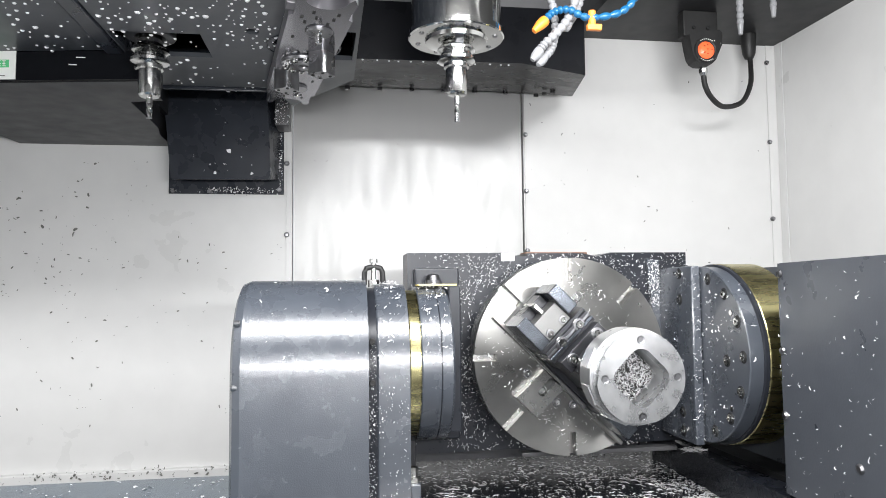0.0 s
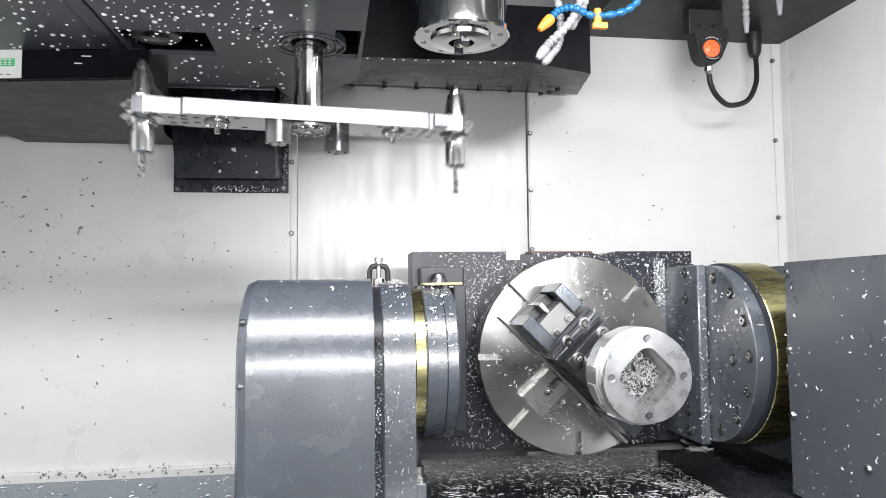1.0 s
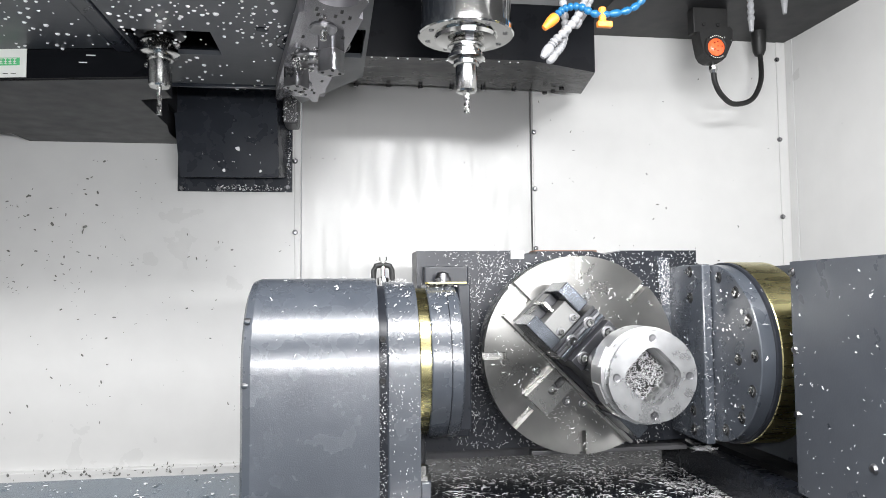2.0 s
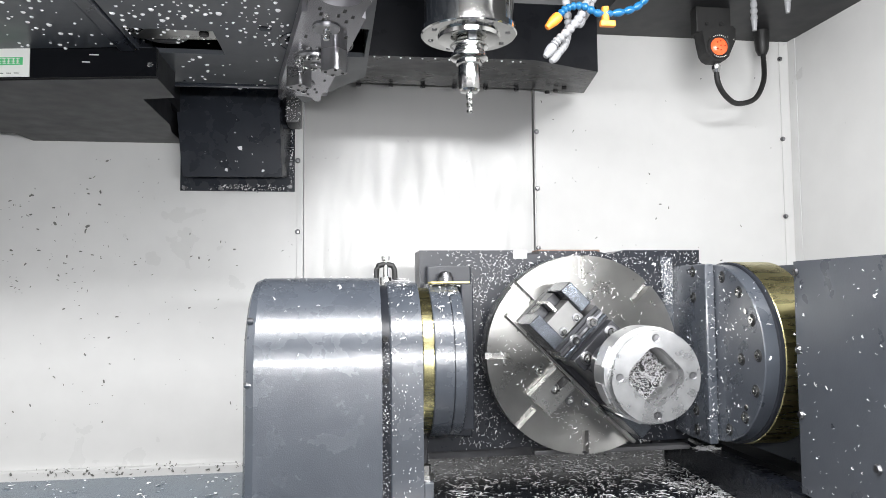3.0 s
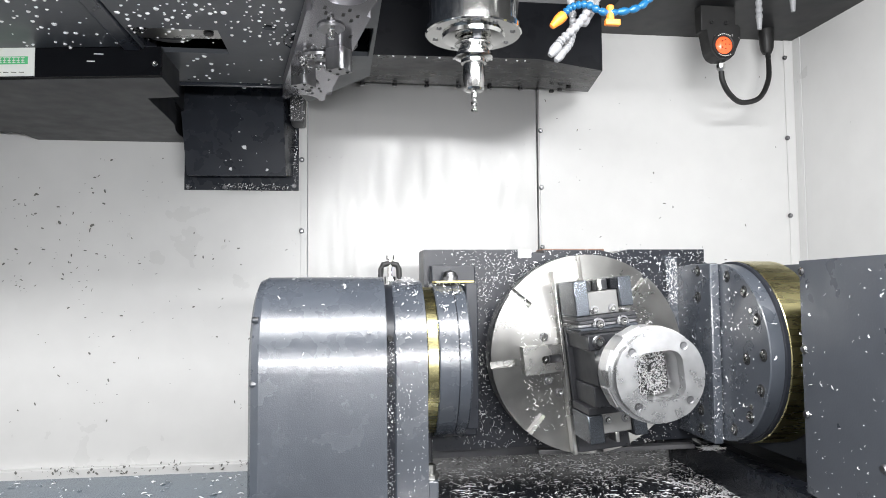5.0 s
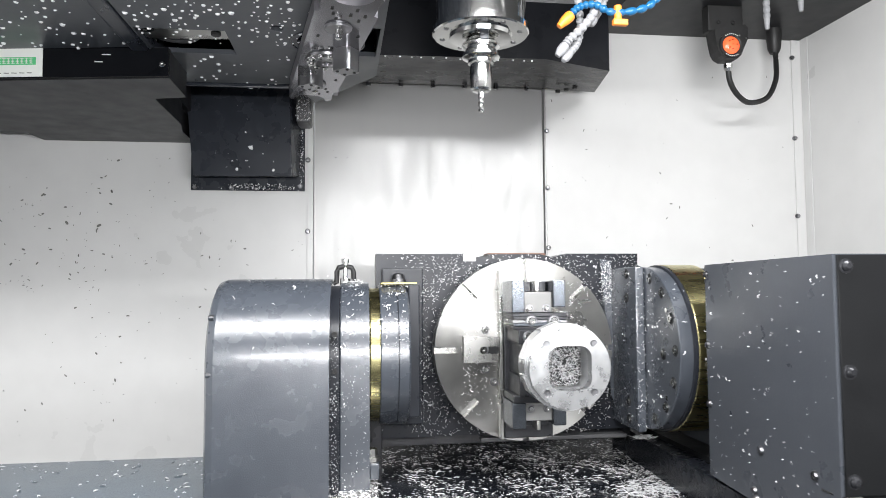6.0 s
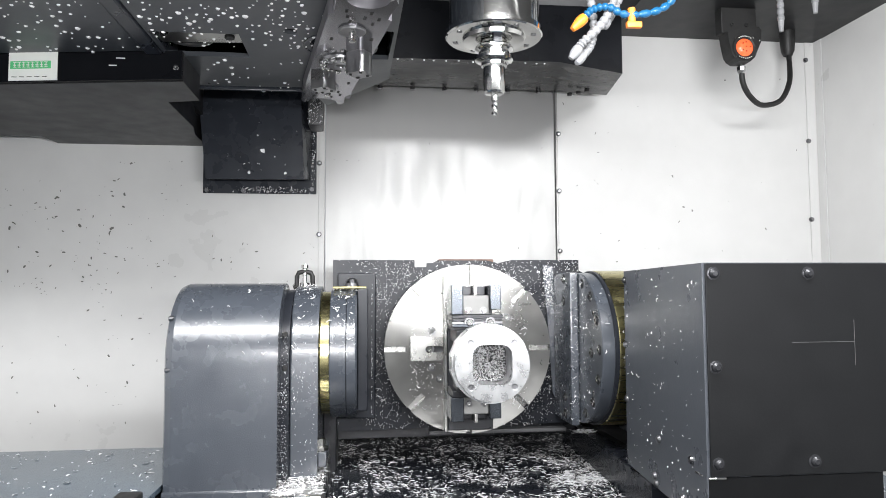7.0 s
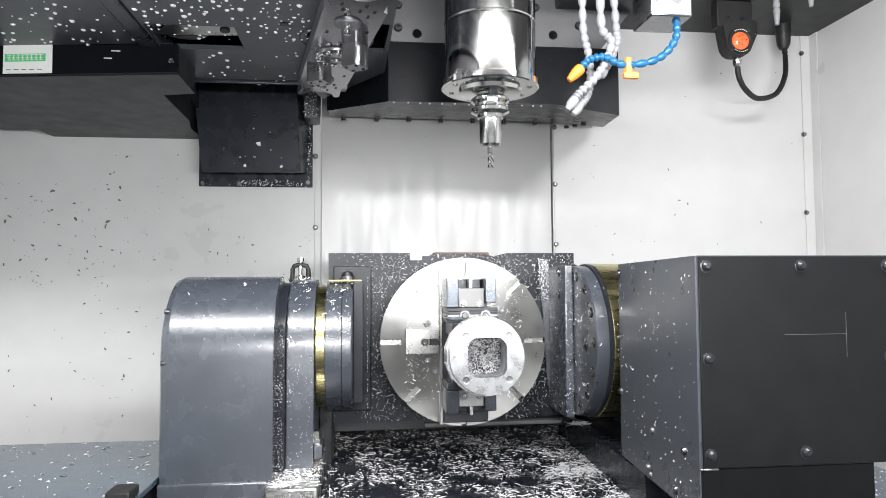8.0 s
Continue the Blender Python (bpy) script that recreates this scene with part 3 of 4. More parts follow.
def arm():
    """Double-ended changer arm, built along x with its hub at (0, 0) and its top at z = 0."""
    th = base("changer_arm", (HUB[0], HUB[1], 0.398), "steel tool changer arm on a polished shaft", "changer arm")
    hx, hy = HUB
    h0, h1 = 0.379, 0.4030
    rr = 0.2506
    lean = math.degrees(math.atan2(HUB[1] - POT[1], HUB[0] - POT[0]))
    turn = Matrix.Translation((hx, hy, 0)) @ pose(0, 0, 0, 0, 0, lean) @ Matrix.Translation((-hx, -hy, 0))
    out = []
    for s in (1, -1):
        # bar edge, fork round the flange, hook
        out += [(s * 0.07, -s * 0.044), (s * 0.190, -s * 0.044), (s * 0.194, -s * 0.038), (s * 0.212, -s * 0.038), (s * 0.250, -s * 0.041), (s * 0.257, -s * 0.034)]
        arc = circle(rr, 0, 0.028, 14, 270, 90)
        out += [(s * x, s * y) for x, y in arc]
        out += [(s * 0.262, s * 0.034), (s * 0.246, s * 0.041), (s * 0.212, s * 0.038), (s * 0.194, s * 0.038), (s * 0.190, s * 0.044), (s * 0.07, s * 0.044)]
    bm = prism(out, [], h0, h1, Matrix.Translation((hx, hy, 0)))
    bm.normal_update()
    for fc in bm.faces:
        fc.material_index = 1 if abs(fc.normal.z) < 0.5 else 0
    part("bar", bm, [ARMSTEEL, ARMSIDE], th)
    part("shaft", rod(bmesh.new(), 0.0235, 0.390, 0.68, "z", (hx, hy, 0), 40, 0.001), CHROME, th, "polished steel shaft")
    hub = part("hub", L([(0, h0 - 0.003), (0.009, h0 - 0.003), (0.010, h0 - 0.008), (0.020, h0 - 0.008), (0.022, h0 - 0.004), (0.035, h0 - 0.004), (0.036, h0 + 0.001), (0, h0 + 0.001)], "z", (hx, hy, 0), 40), DARKSTEEL, th)
    for i in range(12):
        a = i * math.pi / 6
        part("screw", bolt(bmesh.new(), (hx + 0.029 * math.cos(a), hy + 0.029 * math.sin(a), h0 - 0.004), "z", -1, 0.0052, 0.006), CHROME, hub)
    for s in (-1, 1):
        px, py = hx + s * 0.049, hy + s * 0.022
        lobes = []
        for i in range(48):
            a = 2 * math.pi * i / 48
            r = 0.0182 + 0.0026 * max(-0.7, math.cos(4 * a))
            lobes.append((px + r * math.cos(a), py + r * math.sin(a)))
        ph = part("plunger_housing", prism(lobes, [], 0.344, h0 + 0.001), DARKSTEEL, th, "fluted steel plunger housing")
        for i in range(4):
            a = i * math.pi / 2
            part("screw", bolt(bmesh.new(), (px + 0.0135 * math.cos(a), py + 0.0135 * math.sin(a), 0.344), "z", -1, 0.0026, 0.0015), RUBBER, ph)
        lx, ly = hx + s * 0.142, hy + 0.004
        lt = part("latch", L([(0, h0 - 0.004), (0.019, h0 - 0.004), (0.020, h0 - 0.002), (0.020, h0 + 0.001), (0, h0 + 0.001)], "z", (lx, ly, 0), 28), DARKSTEEL, th, "round steel latch cap")
        part("latch_pin", rod(bmesh.new(), 0.005, h0 - 0.018, h0 - 0.003, "z", (lx, ly, 0), 14, 0.001), CHROME, lt)
        for d in (-0.013, 0.013):
            part("latch_screw", rod(bmesh.new(), 0.0035, h0 - 0.009, h0 - 0.003, "z", (lx + d, ly, 0), 10, 0.0008), CHROME, lt)
        part("finger", B(hx + s * 0.212 - 0.012, hx + s * 0.212 + 0.012, hy - s * 0.034 - 0.016, hy - s * 0.034 + 0.006, h0 + 0.003, h1 - 0.002, bevel=0.0015), ARMSIDE, th, "steel locking finger")
        for k, d in ((0.172, -0.020), (0.172, 0.012), (0.190, -0.026), (0.190, -0.006), (0.190, 0.018), (0.208, -0.012), (0.208, 0.022), (0.100, 0.028), (0.112, -0.03)):
            part("slot", B(hx + s * k - 0.0045, hx + s * k + 0.0045, hy + d - 0.002, hy + d + 0.002, h0 - 0.0006, h0 + 0.0006), RUBBER, th)
    bpy.context.view_layer.update()
    for c in list(th.children):
        c.data.transform(th.matrix_world.inverted() @ turn @ th.matrix_world)
        for d in c.children:
            d.data.transform(th.matrix_world.inverted() @ turn @ th.matrix_world)
    return th


# ---- tilting rotary table ----
AY, AYH, AZ = 1.085, 1.03, -0.108
AYR, AZR = 1.047, -0.102
DISC = Vector((0.376, 1.088, -0.108))    # axis of the workpiece
PLATE = Vector((0.3805, 1.088, -0.105))   # centre of the faceplate
TZ = -0.33


def arch(x0, x1, r, y, z, zbot, bev=0.0, seg=28):
    """A round-topped housing along x with flat sides down to zbot."""
    pts = [(y - r, zbot)] + [(y - r * math.cos(math.pi * i / seg), z + r * math.sin(math.pi * i / seg)) for i in range(seg + 1)] + [(y + r, zbot)]
    bm = bmesh.new()
    prof = [(0.0, 0.0)] if bev == 0 else [(bev, 0.0), (bev * 0.3, bev * 0.3), (0.0, bev)]
    rings = []
    steps = [(x0 + d, -i) for i, d in prof] if bev else [(x0, 0)]
    for x, ins in steps + [(x1, 0)]:
        k = 1 + ins / r
        rings.append([bm.verts.new((x, y + (py - y) * k, z + (pz - z) * k if pz > zbot else zbot)) for py, pz in pts])
    for a, b in zip(rings, rings[1:]):
        for i in range(len(pts)):
            j = (i + 1) % len(pts)
            bm.faces.new((a[i], a[j], b[j], b[i]))
    bm.faces.new(rings[0][::-1])
    bm.faces.new(rings[-1])
    return bm


def rotary_table():
    th = base("trunnion_table", (0.30, AY, TZ), "blue-grey tilting rotary table with a round steel faceplate", "rotary table")
    hs = part("drive_housing", arch(-0.129, 0.047, 0.127, AYH, AZ, TZ - 0.03, 0.014), GREYB, th, "blue-grey round-topped drive housing")
    for y, z in ((AYH - 0.105, -0.038), (AYH - 0.122, -0.118)):
        part("bolt", bolt(bmesh.new(), (-0.119, y, z), "x", -1, 0.0042, 0.007), DARKSTEEL, hs)
    part("recess", arch(0.047, 0.060, 0.116, AY - 0.02, AZ, TZ), GREY, th)
    fl = part("flange", arch(0.060, 0.1065, 0.122, AY, AZ, TZ + 0.0, 0.003), GREYB, th)
    for z in (-0.066, -0.122):
        part("bolt", bolt(bmesh.new(), (0.0535, AY - 0.1365, z), "y", -1, 0.0045, 0.003), RUBBER, fl)
    part("base_lip", B(-0.127, 0.040, AYH - 0.131, AYH + 0.10, TZ - 0.0285, -0.304, bevel=0.003), GREYB, th)
    part("flange_step", B(0.1067, 0.121, 0.967, 1.06, -0.289, -0.2645, bevel=0.002), GREYB, th)
    part("clamp_nut", L([(0, -0.264), (0.013, -0.264), (0.013, -0.258), (0.009, -0.257), (0.009, -0.245), (0, -0.244)], "z", (0.110, 0.985, 0), 6), GROUND, th, "bright clamp nut")
    part("bearing_neck", B(0.1068, 0.1312, 1.13, 1.235, TZ - 0.0300, -0.02, bevel=0.002), BLACKOX, th)
    part("foot", B(0.0402, 0.120, 0.855, AY + 0.10, TZ - 0.028, TZ + 0.026, bevel=0.004), GROUND, th, "bright steel foot under the housing")
    part("ring_left", L([(0, 0.107), (0.110, 0.107), (0.112, 0.109), (0.112, 0.1235), (0, 0.1235)], "x", (0, AY, AZ), 64), GOLD, th, "brass-coloured bearing ring")
    part("drum_left", L([(0, 0.124), (0.117, 0.124), (0.118, 0.1255), (0.118, 0.168), (0.115, 0.171), (0, 0.171)], "x", (0, AY, AZ), 64), GREYB, th)
    part("seam_ring", L([(0.1178, 0.1515), (0.1187, 0.152), (0.1187, 0.153), (0.1178, 0.1535)], "x", (0, AY, AZ), 64), GREY, th)
    part("side_plate", B(0.1715, 0.190, AY - 0.055, 1.1355, -0.208, 0.009, bevel=0.002), GREY, th)
    part("yellow_label", B(0.128, 0.187, AY - 0.040, AY + 0.005, 0.0102, 0.0128), YELLOW, th, "yellow label strip")
    part("bearing_block", B(0.132, 0.206, 1.136, 1.1598, -0.240, 0.040, bevel=0.003), GREY, th, "dark bearing block behind the drum")
    # cradle
    cr = [(0.122, 0.067), (0.300, 0.067), (0.300, 0.061), (0.330, 0.061), (0.330, 0.066), (0.430, 0.066), (0.455, 0.060), (0.480, 0.067), (0.622, 0.067), (0.622, 0.045), (0.640, 0.036), (0.640, -0.262), (0.122, -0.268)]
    m = Matrix.Translation((0, 1.16, 0)) @ Matrix(((1, 0, 0, 0), (0, 0, 1, 0), (0, 1, 0, 0), (0, 0, 0, 1)))
    cd = part("cradle", prism(cr, [], 0.0, 0.085, m), GREY, th)
    part("white_tag", B(0.284, 0.307, 1.158, 1.1598, 0.053, 0.0665), PAPER, cd)
    part("seal_strip", B(0.335, 0.450, 1.19, 1.23, 0.058, 0.070, bevel=0.002), RUST, cd, "brown seal strip")
    ck = part("cheek", B(0.5655, 0.5815, 1.037, 1.1598, -0.246, 0.038, bevel=0.003), GREYB, cd, "blue-grey bolted cheek plate")
    for z in (0.026, -0.016, -0.199, -0.230):
        # no hole is cut: a flat black disc gives the shade round each bolt
        part("counterbore", L([(0, -0.0006), (0.0085, -0.0006), (0.009, 0.0), (0, 0.0)], "x", (0.5655, 1.077, z), 18), RUBBER, ck, "flat black disc for the shade in a counterbored hole")
        part("bolt", bolt(bmesh.new(), (0.5650, 1.077, z), "x", -1, 0.0062, 0.003), CHROME, ck)
    part("wedge", prism([(0.543, 0.056), (0.5653, 0.053), (0.5653, -0.21), (0.560, -0.20), (0.552, -0.05)], [], -0.012, 0.001, m), GREYB, cd)
    part("lower_ledge", B(0.31, 0.585, 1.140, 1.16, -0.276, -0.2685, bevel=0.0015), CASTING, cd, "grey ledge under the faceplate")
    # added block: hides the pale wall, its black stands for shade in the gap
    part("under_body", B(0.128, 0.634, 1.2455, 1.40, TZ + 0.03, -0.20), BLACKOX, th, "black block added for the shade in the gap under the cradle")
    # right bearing drum
    dr = part("drum_right", L([(0, 0.582), (0.1375, 0.582), (0.139, 0.5835), (0.139, 0.6035), (0, 0.6035)], "x", (0, AYR, AZR), 72), GREYB, th)
    spots = [(0.122, radians(180 + 24.5 * k - 2)) for k in range(-5, 6)] + [(0.079, math.pi + 0.06)]
    for rad, a in spots:
        y, z = AYR + rad * math.cos(a), AZR + rad * math.sin(a)
        # black disc on the face in place of a shaded counterbore
        part("counterbore", L([(0, 0.5814), (0.0088, 0.5814), (0.0094, 0.5819), (0.0094, 0.5822), (0, 0.5822)], "x", (0, y, z), 18), RUBBER, dr, "flat black disc for the shade in a counterbored hole")
        part("bolt", bolt(bmesh.new(), (0.5814, y, z), "x", -1, 0.0066, 0.0026), CHROME, dr)
    for a in (math.pi - 0.62, math.pi + 0.70):
        part("pin", rod(bmesh.new(), 0.0045, 0.5808, 0.583, "x", (0, AYR + 0.115 * math.cos(a), AZR + 0.115 * math.sin(a)), 12, 0.0006), CHROME, dr)
    part("drum_shell", L([(0, 0.6037), (0.1405, 0.6037), (0.1425, 0.605), (0.1425, 0.6105), (0, 0.6105)], "x", (0, AYR, AZR), 72), GREY, th)
    part("ring_right", L([(0, 0.611), (0.1415, 0.611), (0.1430, 0.6125), (0.1430, 0.668), (0, 0.668)], "x", (0, AYR, AZR), 72), GOLD, th, "brass-coloured bearing ring")
    # motor housing
    plan = [(0.582, 0.553), (0.845, 0.553), (0.845, 1.36), (0.700, 1.36), (0.700, 0.879), (0.611, 0.878)]
    bm = prism(plan, [], -0.216, 0.035)
    bmesh.ops.bevel(bm, geom=bm.edges[:], offset=0.0012, segments=2, affect="EDGES")
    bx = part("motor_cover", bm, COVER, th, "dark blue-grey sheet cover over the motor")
    # thin front sheet, darker than the cover behind it
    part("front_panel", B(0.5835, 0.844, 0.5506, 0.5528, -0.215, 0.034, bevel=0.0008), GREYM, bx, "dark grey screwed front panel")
    low = [(0.5875, 0.590), (0.830, 0.590), (0.830, 1.36), (0.705, 1.36), (0.705, 0.877), (0.6105, 0.877)]
    cb = part("cover_base", prism(low, [], -0.277, -0.2165), COVER, th)
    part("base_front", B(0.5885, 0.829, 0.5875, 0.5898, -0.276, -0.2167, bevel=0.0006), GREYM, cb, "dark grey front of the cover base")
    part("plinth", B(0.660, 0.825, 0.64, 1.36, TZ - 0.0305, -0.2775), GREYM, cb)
    part("side_ledge", prism([(0.612, 0.79), (0.6595, 0.79), (0.6595, 1.36), (0.640, 1.36)], [], TZ - 0.012, -0.286), DECK, th, "dark ledge beside the table")
    part("lip", B(0.582, 0.604, 0.5535, 0.5885, -0.2185, -0.2162, bevel=0.0006), GROUND, cb, "bright folded lip")
    part("side_panel", prism([(0.5808, 0.5545), (0.5823, 0.5545), (0.6112, 0.8785), (0.6096, 0.8785)], [], -0.277, 0.0345), COVER, th, "blue-grey side sheet")
    for x in (0.593, 0.713, 0.826):
        for z in (0.022, -0.088, -0.200):
            if x != 0.713 or z != -0.088:
                part("screw", L([(0, -0.006), (0.003, -0.006), (0.0055, -0.0035), (0.006, -0.001), (0.0078, -0.0008), (0.0078, 0.0), (0, 0.0)], "y", (x, 0.5506, z), 20), BLACKOX, bx)
    for y, z in ((0.60, -0.206), (0.72, -0.206), (0.872, 0.02), (0.872, -0.085), (0.872, -0.172), (0.74, -0.262), (0.735, -0.271), (0.632, -0.262)):
        xs = 0.5802 + (y - 0.553) * 0.0892
        part("screw", L([(0, -0.004), (0.004, -0.0035), (0.006, -0.001), (0.006, 0.0), (0, 0.0)], "x", (xs, y, z), 14), DARKSTEEL, bx)
    for a, b, c, d in ((0.690, 0.770, -0.0005, 0.0), (0.7698, 0.7702, -0.028, 0.026)):
        part("scratch", B(a, b, 0.5502, 0.5507, -0.060 + c, -0.060 + d), SCRATCH, bx, "fine pale scratch")
    # lifting eye and top blocks
    ex, ey_ = 0.066, AY + 0.09
    ey = part("lifting_eye", tube([(ex - 0.022, ey_, 0.013), (ex - 0.016, ey_, 0.015), (ex - 0.015, ey_, 0.035), (ex - 0.012, ey_, 0.042), (ex, ey_, 0.045), (ex + 0.012, ey_, 0.042), (ex + 0.015, ey_, 0.035), (ex + 0.016, ey_, 0.015), (ex + 0.022, ey_, 0.013)], 0.0048, 20), RUBBER, th, "black lifting shackle")
    part("eye_bolt", L([(0, 0.010), (0.010, 0.010), (0.010, 0.022), (0.004, 0.024), (0.004, 0.050), (0.007, 0.051), (0.007, 0.058), (0, 0.058)], "z", (ex, ey_, 0), 16), CHROME, ey)
    part("plug", L([(0, 0.009), (0.014, 0.009), (0.013, 0.020), (0.009, 0.028), (0, 0.031)], "z", (0.160, AY + 0.03, 0), 24), DARKSTEEL, th)
    return th


def faceplate(th):
    """The round steel plate that turns, with its slots, clamps and jaws. Its jaws stand as when the turn is nought."""
    x0, y0, z0 = PLATE
    R = 0.1595
    out = []
    for q in range(8):
        a = 45 * q
        w = 0.0055
        da = math.degrees(math.asin(w / R))
        out += circle(0, 0, R, 10, a - 45 + da, a - da)
        c, s = math.cos(radians(a)), math.sin(radians(a))
        rin = 0.118 if q % 2 == 0 else 0.122
        out += [(c * rin + s * w, s * rin - c * w), (c * rin - s * w, s * rin + c * w)]
    m = Matrix.Translation((x0, y0, z0)) @ Matrix(((1, 0, 0, 0), (0, 0, 1, 0), (0, 1, 0, 0), (0, 0, 0, 1)))
    fp = new("faceplate")
    fp.parent = th
    bpy.context.view_layer.update()
    fp.matrix_basis = th.matrix_world.inverted() @ Matrix.Translation(PLATE)
    bpy.context.view_layer.update()
    fp["label"] = "round ground steel faceplate with eight slots"
    part("plate", prism(out, [], 0.0, 0.016, m), TURNED, fp)
    part("hub_plate", L([(0, 0.0165), (0.159, 0.0165), (0.159, 0.050), (0.15, 0.072), (0, 0.072)], "y", (x0, y0, z0), 72), GROUND, fp)

    def bb(name, a0, a1, b0, b1, h0, h1, mt, bev=0.0015, label=""):
        """a block on the plate: across, up, and out towards the viewer."""
        return part(name, B(x0 + a0, x0 + a1, y0 - h1, y0 - h0, z0 + b0, z0 + b1, bevel=bev), mt, fp, label)

    bb("base_rail", -0.042, 0.042, -0.148, 0.118, 0.0, 0.026, BLACKOX, 0.0015, "black vice base")
    bb("rail_left", -0.0485, -0.0425, -0.152, 0.138, 0.0, 0.020, GROUND, 0.001, "narrow bright rail")
    for a0, a1, b0, b1 in ((-0.0445, -0.0235, 0.067, 0.1195), (0.0245, 0.0445, 0.0755, 0.1195), (-0.046, -0.0235, -0.119, -0.078), (0.0225, 0.043, -0.115, -0.080)):
        bb("jaw_block", a0, a1, b0, b1, 0.0262, 0.101, JAW, 0.0015, "dark blued vice jaw block")
    for b0, b1, k0, k1 in ((0.067, 0.101, 0.1012, 0.1195), (-0.108, -0.079, -0.124, -0.1082)):
        bb("jaw", -0.0232, 0.0222 if b0 < 0 else 0.0242, b0, b1, 0.0262, 0.093, JAWGREY, 0.0015, "ground steel vice jaw")
        bb("jaw_key", -0.003, 0.0035, k0, k1, 0.0262, 0.088, GROUND, 0.001)
        bb("jaw_web", -0.0232, -0.0033, k0 if b0 > 0 else k0 + 0.003, k1 - 0.002, 0.0262, 0.062, BLACKOX, 0.001)
        bb("jaw_web", 0.0038, 0.0222, k0 if b0 > 0 else k0 + 0.003, k1 - 0.002, 0.0262, 0.062, BLACKOX, 0.001)
    # clamp bars in steps towards the workpiece
    for k, (b0, b1, h, mt) in enumerate(((0.0605, 0.0665, 0.097, BLACKOX), (0.0555, 0.0602, 0.102, BLACKOX), (0.0505, 0.0552, 0.098, DARKSTEEL), (0.0455, 0.0502, 0.104, JAW), (0.0405, 0.0452, 0.100, BLACKOX))):
        bb("jaw_bar", -0.0435 + 0.001 * (k % 2), 0.0475 - 0.001 * (k % 2), b0, b1, 0.0262, h, mt, 0.0008)
    bb("jaw_bar", -0.0430, 0.0440, -0.0775, -0.066, 0.0262, 0.100, BLACKOX, 0.0012, "black clamp bar")
    bb("jaw_step", -0.038, 0.044, 0.018, 0.0402, 0.0262, 0.118, BLACKOX, 0.0015)
    bb("jaw_step", -0.036, 0.036, -0.0655, -0.034, 0.0262, 0.112, BLACKOX, 0.0015)
    bb("pillar", -0.033, 0.034, -0.0335, 0.0175, 0.0262, 0.128, BLACKOX, 0.002, "black fixture block")
    m2 = Matrix.Translation((x0, y0, z0)) @ Matrix(((1, 0, 0, 0), (0, 0, -1, 0), (0, 1, 0, 0), (0, 0, 0, 1)))
    slot = circle(-0.0555, 0.001, 0.0062, 8, -90, 90) + circle(-0.078, 0.001, 0.0062, 8, 90, 270)
    part("clamp_block", prism([(-0.1115, -0.020), (-0.0500, -0.020), (-0.0500, 0.0225), (-0.1115, 0.0245)], [slot], 0.0004, 0.022, m2), GROUND, fp, "slotted steel clamp block")
    part("clamp_slot_floor", B(x0 - 0.088, x0 - 0.046, y0 - 0.006, y0 - 0.0005, z0 - 0.009, z0 + 0.011), BLACKOX, fp)

    def screw(a, b, h, r=0.0065):
        w = part("screw", bolt(bmesh.new(), (x0 + a, y0 - h, z0 + b), "y", -1, r, 0.006), CHROME, fp)
        part("washer", L([(0, -0.0012), (r * 1.35, -0.0012), (r * 1.5, -0.0004), (r * 1.5, 0.0), (0, 0.0)], "y", (x0 + a, y0 - h, z0 + b), 20), DARKSTEEL, w)

    for a, b, h in ((-0.0755, 0.001, 0.0085), (-0.0125, 0.0535, 0.101), (0.0245, 0.0535, 0.101), (-0.022, 0.029, 0.118), (0.030, 0.029, 0.118)):
        screw(a, b, h)
    for a, b, h in ((-0.014, -0.088, 0.093), (0.014, -0.088, 0.093), (-0.014, 0.074, 0.093), (0.014, 0.074, 0.093)):
        screw(a, b, h, 0.0045)
    for a, b in ((-0.070, 0.034), (-0.070, -0.034), (-0.055, -0.056), (0.074, 0.058), (0.060, 0.082)):
        screw(a, b, 0.0, 0.005)
    return fp


